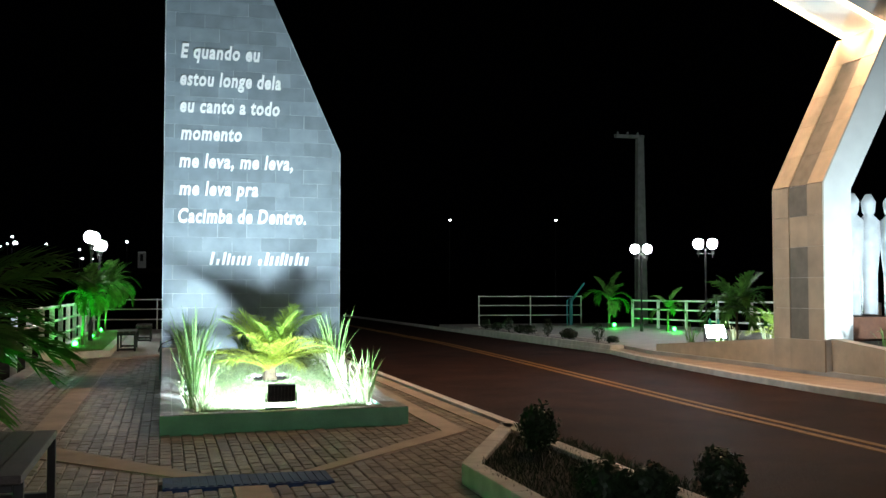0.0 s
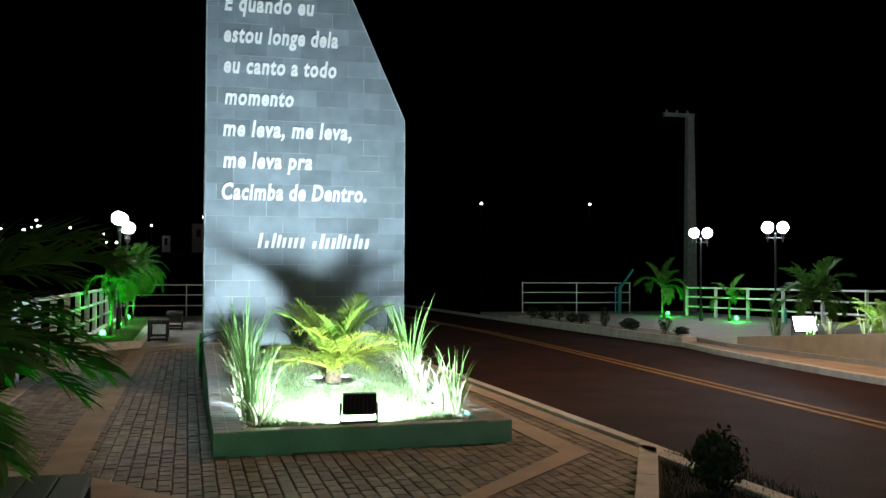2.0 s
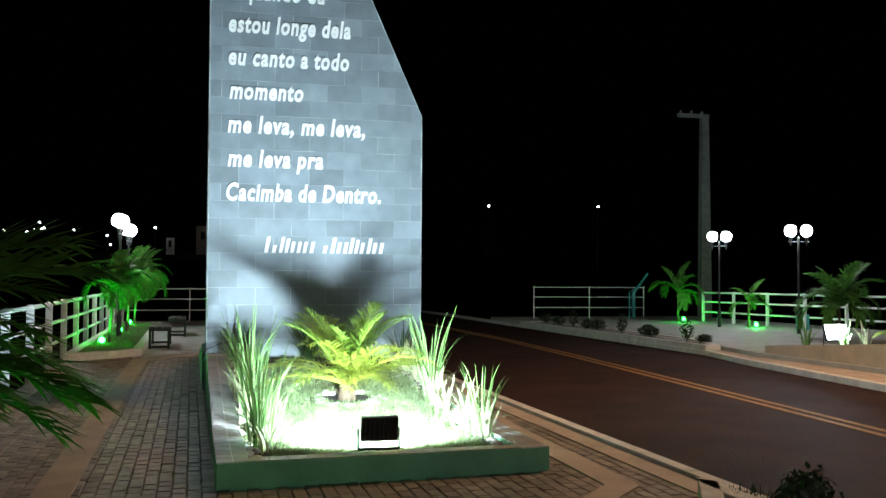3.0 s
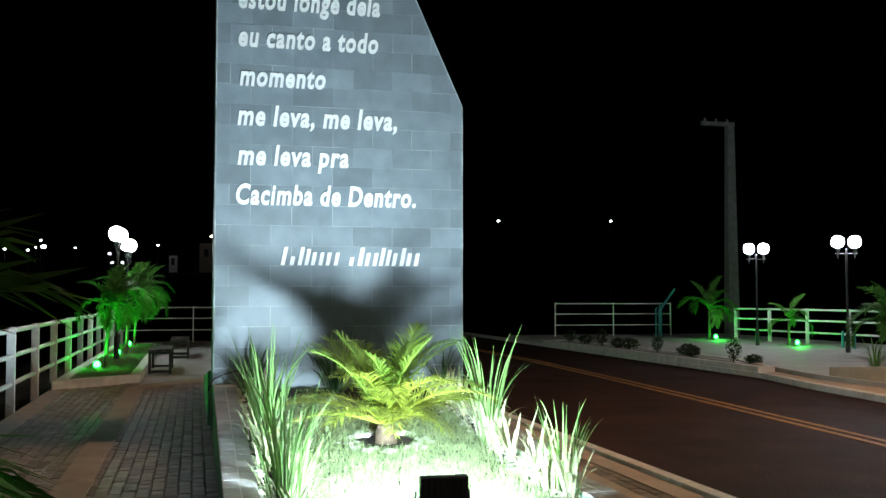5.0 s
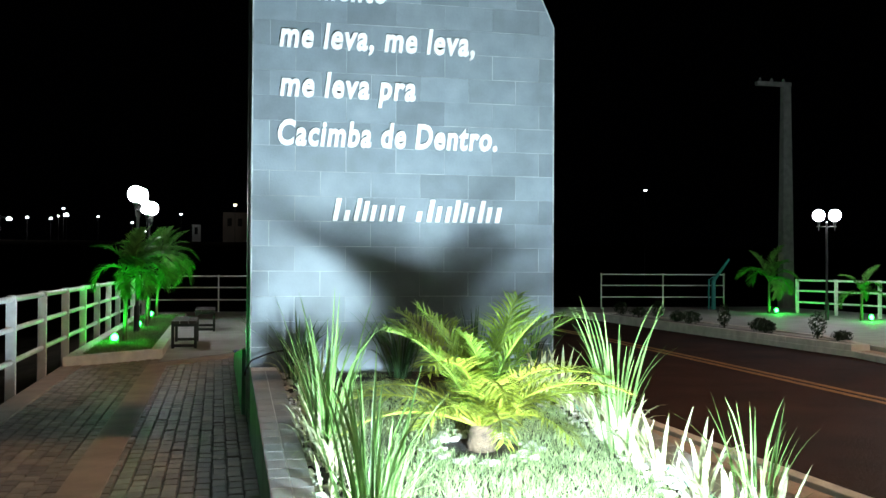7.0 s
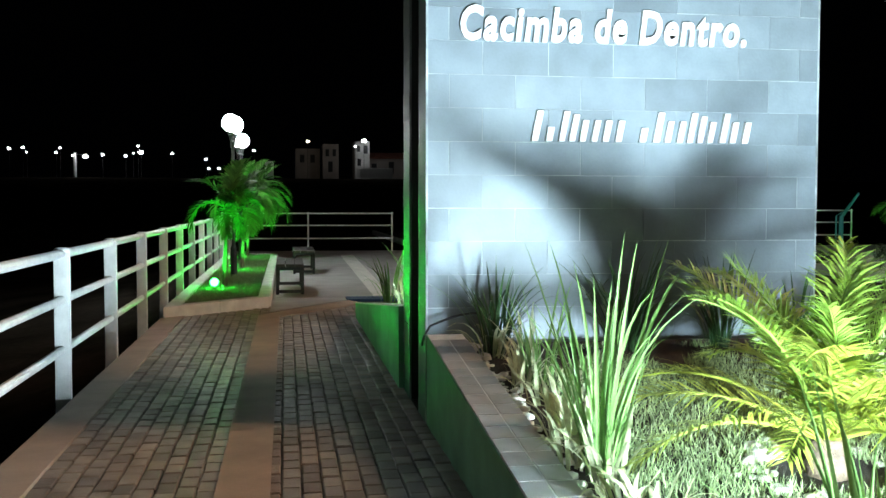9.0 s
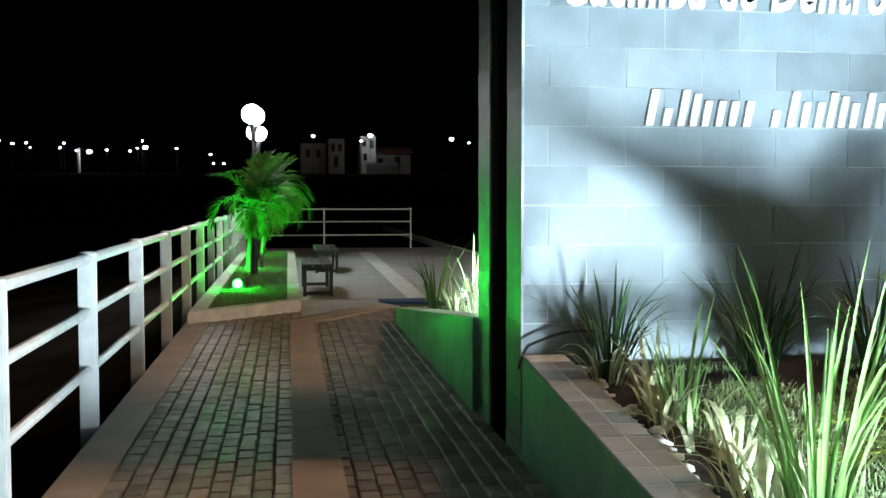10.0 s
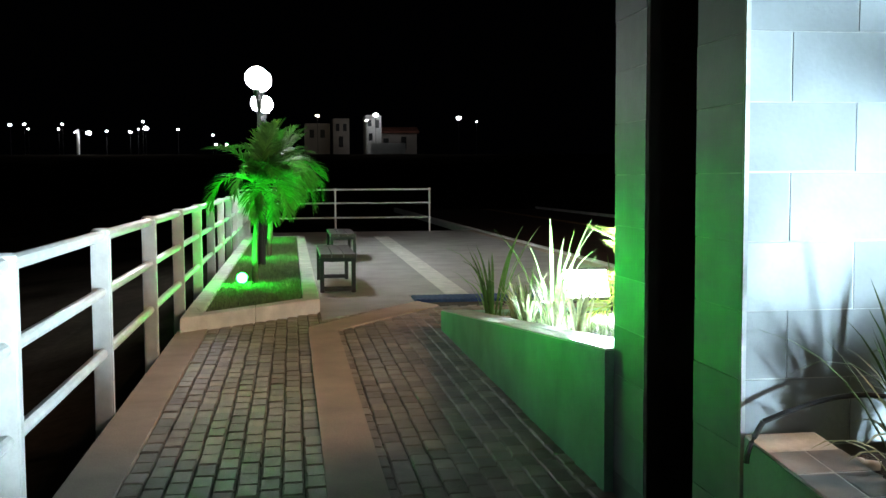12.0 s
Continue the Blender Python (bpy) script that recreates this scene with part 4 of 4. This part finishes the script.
for P, Q, n in ((OUT[0], OUT[1], 6), (OUT[1], OUT[2], 5)):
    for k in range(n):
        p, q = lerp2(P, Q, k / n + 0.0008), lerp2(P, Q, (k + 1) / n - 0.0008)
        for y0, y1 in ((14.3, 14.72), (15.26, 15.75)):
            cladding(p, q, y0, y1, "stone_panel", "beige", 0.03)
        low, high = (P is OUT[0] and k == 0), (P is OUT[1] and k == n - 1)
        pale = low or high or (P is OUT[0] and k == 4)
        cladding(p, q, 14.722, 15.258, "stone_panel", "beige" if pale else "grey_strip", 0.03 if low or high else 0.012)
beam = part("beam", prism([(BEAM_B.x, 14.6, BEAM_B.z - 0.35, BEAM_B.z + 0.2), (BEAM_A.x, 14.6, BEAM_A.z - 0.35, BEAM_A.z + 0.2), (BEAM_A.x, 15.7, BEAM_A.z - 0.35, BEAM_A.z + 0.2), (BEAM_B.x, 15.7, BEAM_B.z - 0.35, BEAM_B.z + 0.2)]), "white_wall", arch, "white beam rising over the road")
for dy in (14.63, 15.63):
    part("led_strip", prism([(x, y, z - 0.375, z - 0.352) for x, y, z in ((BEAM_B.x + 0.1, dy, BEAM_B.z), (BEAM_A.x - 0.9, dy, BEAM_A.z + 0.9 * 0.393 - 0.04), (BEAM_A.x - 0.9, dy + 0.04, BEAM_A.z + 0.9 * 0.393 - 0.04), (BEAM_B.x + 0.1, dy + 0.04, BEAM_B.z))]), "led", beam, "warm glowing LED strip")
pl = thing("plinth", "brown plinth under the white statues", "plinth")
beyond(pl).location.x += 0.25
part("block", box(11.3, 14.75, 0.03, 14.9, 15.6, 0.95, 0.01), "brown", pl)
for k, x in enumerate((11.72, 12.12, 12.55)):
    bm = bmesh.new()
    add_tube(bm, [(0, 0, 0), (0, 0, 0.8), (0, 0, 1.25), (0, 0, 1.72), (0, 0, 1.84), (0, 0, 1.9), (0, 0, 2.08), (0, 0, 2.22)], [0.13, 0.14, 0.19, 0.2, 0.08, 0.11, 0.13, 0.05], 14)
    st = tagged(obj("statue", bm, "statue", None, True), "plain white painted statue on the brown plinth", "statue", group="statues under the arch")
    st.matrix_world = FAR @ Matrix.Translation((x + 0.26, 15.15 + 0.06 * (k % 2), 0.95))

# ---- pebbles ----
peb = []
for k in range(5):
    bm = bmesh.new()
    bmesh.ops.create_icosphere(bm, subdivisions=1, radius=0.03)
    rr = random.Random(k)
    for v in bm.verts:
        v.co = Vector((v.co.x * rr.uniform(0.9, 1.4), v.co.y * rr.uniform(0.85, 1.1), v.co.z * 0.62)) * rr.uniform(0.9, 1.1)
    peb.append(mesh_only("pebble", bm, "pebble", True))


def pebbles(name, label, spots):
    top = thing(name, label, "pebbles")
    for x, y in spots:
        s = prng.uniform(0.6, 1.35)
        shared("pebble", prng.choice(peb), top, pose(x, y, lawn_z(y) + 0.008 * s, prng.uniform(-15, 15), prng.uniform(-15, 15), prng.uniform(0, 360)) @ Matrix.Diagonal((s, s, s, 1)))


pebbles("pebble_border", "border of white pebbles along the planter rim", [(0.10 + abs(prng.gauss(0.04, 0.035)), 10.75 + 4.7 * prng.random()) for k in range(210)])
pebbles("pebble_border", "border of white pebbles along the planter rim", [(2.16 - abs(prng.gauss(0.06, 0.06)), 10.95 + 4.5 * prng.random()) for k in range(230)])
pebbles("pebble_ring", "ring of white pebbles round the palm", [(1.215 + r * math.cos(a), 13.15 + r * math.sin(a)) for r, a in [(0.30 + prng.gauss(0, 0.05), prng.uniform(0, 6.28)) for k in range(70)]])
pebbles("pebble_border", "border of white pebbles along the rear planter rim", [(0.10 + abs(prng.gauss(0.05, 0.04)), 17.0 + 4.1 * prng.random()) for k in range(110)])

cab = thing("cable", "black power cable looped over the planter rim", "cable")
part("sheath", tube([(-0.10 + 0.5 * t, 15.42 - 0.12 * t, 0.62 + 0.10 * math.sin(2.6 * t) - 0.03 * t) for t in [k / 12 for k in range(13)]], 0.008, 6), "iron", cab)
part("drop", tube([(-0.10 - 0.05 * math.sin(1.5 * t), 15.42, 0.62 - 0.12 * t) for t in [k / 8 for k in range(9)]], 0.008, 6), "iron", cab)

# ---- lawns ----


def lawn(name, count, x0, x1, y0, y1, zf, label, seed, h=0.05, keep=None, leaf="lawn"):
    r = np.random.RandomState(seed)
    x, y = r.uniform(x0, x1, count), r.uniform(y0, y1, count)
    if keep is not None:
        sel = keep(x, y)
        x, y = x[sel], y[sel]
    n = len(x)
    z = np.array([zf(b) for b in y])
    az, hh = r.uniform(0, 6.28, n), h * r.uniform(0.5, 1.3, n)
    lx, ly = r.normal(0, 0.5, n) * hh, r.normal(0, 0.5, n) * hh
    w = r.uniform(0.003, 0.006, n)
    cx, sx = np.cos(az) * w, np.sin(az) * w
    a = np.stack([x - cx, y - sx, z - 0.01], 1)
    b = np.stack([x + cx, y + sx, z - 0.01], 1)
    c = np.stack([x + lx, y + ly, z + hh], 1)
    verts = np.concatenate([a, b, c]).tolist()
    faces = [(i, i + n, i + 2 * n) for i in range(n)]
    stuff(name, verts, faces, leaf, label, "grass")


lawn("lawn", 42000, 0.32, 2.02, 10.72, 15.3, lawn_z, "short green lawn in the planter", 1, 0.05, lambda x, y: (((x - 1.215) ** 2 + (y - 13.15) ** 2) > 0.06) & ((y < 14.75) | (np.sin(x * 9) + np.cos(y * 11) > 0.3)))
lawn("lawn", 9000, 0.3, 2.1, 16.9, 21.2, lawn_z, "short lawn in the rear planter", 2, 0.05)
lawn("lawn", 22000, -2.24, -1.36, 22.1, 34.2, lambda y: 0.095, "short lawn in the kerbed bed", 3, 0.06, lambda x, y: y > 22.9 + (x + 1.3))
lawn("lawn", 7000, -2.24, -1.42, 1.7, 9.9, lambda y: 0.095, "short lawn in the kerbed bed", 4, 0.06, lambda x, y: y < 9.1 - (x + 1.35))
lawn("lawn", 9000, 2.1, 3.3, 4, 9.2, lambda y: 0.095, "thin grass in the roadside bed", 5, 0.05, lambda x, y: (y < 7.3 + (x - 2.1) * 1.9), "bush")

# ---- distance ----


def far_lamp(at, h, ground, warm=False, r=0.26, stout=False):
    top = thing("street_lamp", "distant street lamp glowing in the dark", "street lamp", (at[0], at[1], ground), group="distant street lamps")
    z = h - ground
    if stout:
        part("pole", tube([(-1.1, 0, -3), (-1.1, 0, z + 0.4)], [0.2, 0.14], 8), "white_wall", top, "pale concrete pole")
        part("arm", tube([(-1.1, 0, z + 0.3), (-0.3, -0.2, z + 0.15)], 0.04, 6), "iron", top)
    else:
        part("pole", tube([(0, 0, -0.05), (0, 0, z - 0.1)], [0.03, 0.02], 6), "iron", top)
    part("lantern", ball(r * 0.72, (0, -0.1, z), 2, (1, 1, 0.7)), "far_warm" if warm else "far_light", top, "glowing lantern", True)


TOWN = ((-31.4, 7.5, 0.2), (-30.1, 7.2, 0.24), (-28.7, 7.3, 0.24), (-28.3, 6.8, 0.16), (-25.3, 6.8, 0.2), (-24.9, 7.3, 0.2), (-23.6, 6.5, 0.2), (-22.3, 6.4, 0.42),
        (-20.5, 6.6, 0.22), (-18.1, 6.5, 0.22), (-17.3, 6.8, 0.16), (-16.8, 7.6, 0.2), (-16.5, 6.9, 0.4), (-13.2, 6.8, 0.2), (-9.6, 6.2, 0.2), (-9.3, 5.2, 0.18),
        (-8.2, 5.2, 0.2), (-4.4, 7.2, 0.22), (1.5, 8.3, 0.3), (6.8, 7.8, 0.22), (7.8, 8.4, 0.42), (17, 8.1, 0.4), (19, 7.7, 0.18))
for x, z, r in TOWN:
    far_lamp((x, 122), z, HILL, 1 < x < 3, r, r == 0.42 and x < 0)
for x, z in ((21.4, 7.0), (30.3, 7.15)):
    far_lamp((x, 75.4), z, -0.15, False, 0.16)


def far_house(x, y, w, d, z0, z1, label, openings, paint="house", roofed=True):
    top = thing("house", label, "house", (x, y, z0), group="distant houses")
    h = z1 - z0
    part("wall", box(0, 0, min(HILL - z0, 0) - 0.3, w, d, h, 0.02), paint, top)
    if roofed:
        bm = bmesh.new()
        add_prism(bm, [(-0.3, -0.3, h - 0.02, h + 0.05), (w + 0.3, -0.3, h - 0.02, h + 0.05), (w + 0.3, d / 2, h - 0.02, h + 0.8), (-0.3, d / 2, h - 0.02, h + 0.8)])
        part("roof", bm, "roof", top, "clay tiled roof")
    for ox, oz, ow, oh in openings:
        win = part("window", box(ox, -0.06, oz, ox + ow, 0.04, oz + oh), "core", top, "dark window")
        part("frame", box(ox - 0.06, -0.09, oz - 0.08, ox + ow + 0.06, -0.061, oz), paint, win)


far_house(6.9, 124, 1.7, 5, 5.2, 8.5, "distant white two-storey house front", ((0.2, 2.1, 0.4, 0.7), (1.0, 1.9, 0.45, 0.9), (0.3, 0.5, 0.4, 0.8)), "white_wall", False)
far_house(3.3, 125, 1.8, 5, 4.6, 8.2, "distant grey plastered two-storey house", ((0.3, 2.2, 0.4, 0.8), (1.1, 2.2, 0.4, 0.8), (0.6, 0.4, 0.5, 1.2)), "house", False)
far_house(0.2, 126, 2.8, 5, 4.2, 7.7, "distant dim plastered house", ((0.5, 1.9, 0.5, 0.9), (1.7, 1.9, 0.5, 0.9)), "house", False)
far_house(8.3, 125, 4.4, 5, 4.6, 6.6, "distant low house with clay roof", ((0.6, 0.5, 0.6, 0.9), (2.6, 0.2, 0.6, 1.4)))
far_house(-3.2, 123, 0.9, 2, 4.7, 6.1, "distant small white house front", ((0.25, 0.3, 0.35, 0.8),), "white_wall", False)
wall = tagged(obj("garden_wall", box(7.3, 121.6, 4.2, 11.0, 121.8, 5.35, 0.02), "white_wall"), "distant white garden wall in front of a house", "wall")
point_lamp("street_light", (8.3, 121.0, 8.2), 26, (0.9, 0.97, 1.0), 0.2)
point_lamp("street_light", (1.7, 121.5, 8.1), 4, (1.0, 0.8, 0.5), 0.2)
point_lamp("street_light", (-2.6, 121.0, 7.0), 6, (0.9, 0.97, 1.0), 0.2)
point_lamp("street_light", (-22.4, 121.4, 6.4), 30, (0.9, 0.97, 1.0), 0.2)

# ---- pavers ----
EXCLUDE = [
    [(-2.62, -8), (-2.2, -8), (-2.2, 22.2), (-2.62, 22.2)],
    [(-0.14, 10.43), (2.40, 10.62), (2.40, 21.42), (-0.14, 21.42)],
    [(-0.1, 15.5), (2.54, 15.5), (2.54, 16.8), (-0.1, 16.8)],
    [(-2.42, 21.6), (-1.17, 22.85), (-1.17, 34.5), (-2.42, 34.5)],
    [(-2.42, 1.5), (-1.25, 1.5), (-1.25, 9.3), (-2.42, 10.5)],
    [(2.02, 2.0), (3.3, 2.0), (3.3, 9.45), (3.02, 9.45), (2.02, 7.43)],
    [(-1.29, 9.6), (-1.07, 9.9), (-1.07, 21.55), (-1.29, 21.75)],
    [(-0.06, 7.67), (1.12, 7.67), (1.12, 8.07), (-0.06, 8.07)],
    [(-0.12, 23.1), (3.3, 23.1), (3.3, 24.1), (-0.12, 24.1)],
]


def inside(px, py, poly):
    hit = False
    j = len(poly) - 1
    for i in range(len(poly)):
        (xi, yi), (xj, yj) = poly[i], poly[j]
        if (yi > py) != (yj > py) and px < (xj - xi) * (py - yi) / (yj - yi) + xi:
            hit = not hit
        j = i
    return hit


pave = thing("brick_paving", "brown-grey concrete block paving laid in running rows", "pavement", kind="structure")
PW, PL = 0.1, 0.175
pmesh = []
for k in range(4):
    rr = random.Random(k)
    c = 0.0075
    bm = bmesh.new()
    base = [bm.verts.new((x * 0.0468, y * 0.0845, -0.05)) for x, y in ((-1, -1), (1, -1), (1, 1), (-1, 1))]
    midr = [bm.verts.new((x * 0.0468, y * 0.0845, -0.007)) for x, y in ((-1, -1), (1, -1), (1, 1), (-1, 1))]
    tpr = [bm.verts.new((x * (0.0468 - c), y * (0.0845 - c), rr.uniform(-0.0012, 0.0012))) for x, y in ((-1, -1), (1, -1), (1, 1), (-1, 1))]
    bm.faces.new(tpr)
    for a, b in ((base, midr), (midr, tpr)):
        for i in range(4):
            bm.faces.new((a[i], a[(i + 1) % 4], b[(i + 1) % 4], b[i]))
    pmesh.append(mesh_only("paver", bm, "paver"))
prr = random.Random(3)
jv, jf = [], []
single = 0
for ix in range(56):
    x = -2.2 + 0.05 + ix * PW
    if x > 3.28:
        break
    for iy in range(170):
        y = -3.0 + iy * PL + (0.0875 if ix % 2 else 0.0)
        if y > 24.0 or any(inside(x, y, p) for p in EXCLUDE) or (y > 23.0 and x > -1.17 and y > 23.2 + x):
            continue
        m = Matrix.Translation((x + prr.uniform(-0.003, 0.003), y + prr.uniform(-0.006, 0.006), -0.009 + prr.uniform(-0.0025, 0.002))) @ pose(0, 0, 0, prr.uniform(-1.4, 1.4), prr.uniform(-1.4, 1.4), prr.uniform(-1.2, 1.2))
        me = prr.choice(pmesh)
        if single < 298 and -2.2 < x < -0.14 and 15.4 < y < 19.4:
            shared("paver", me, pave, m)
            single += 1
        else:
            b = len(jv)
            jv += [m @ v.co for v in me.vertices]
            jf += [tuple(b + i for i in p.vertices) for p in me.polygons]
stuff("block_rows", jv, jf, "paver", "brown-grey concrete paving blocks", "", pave)
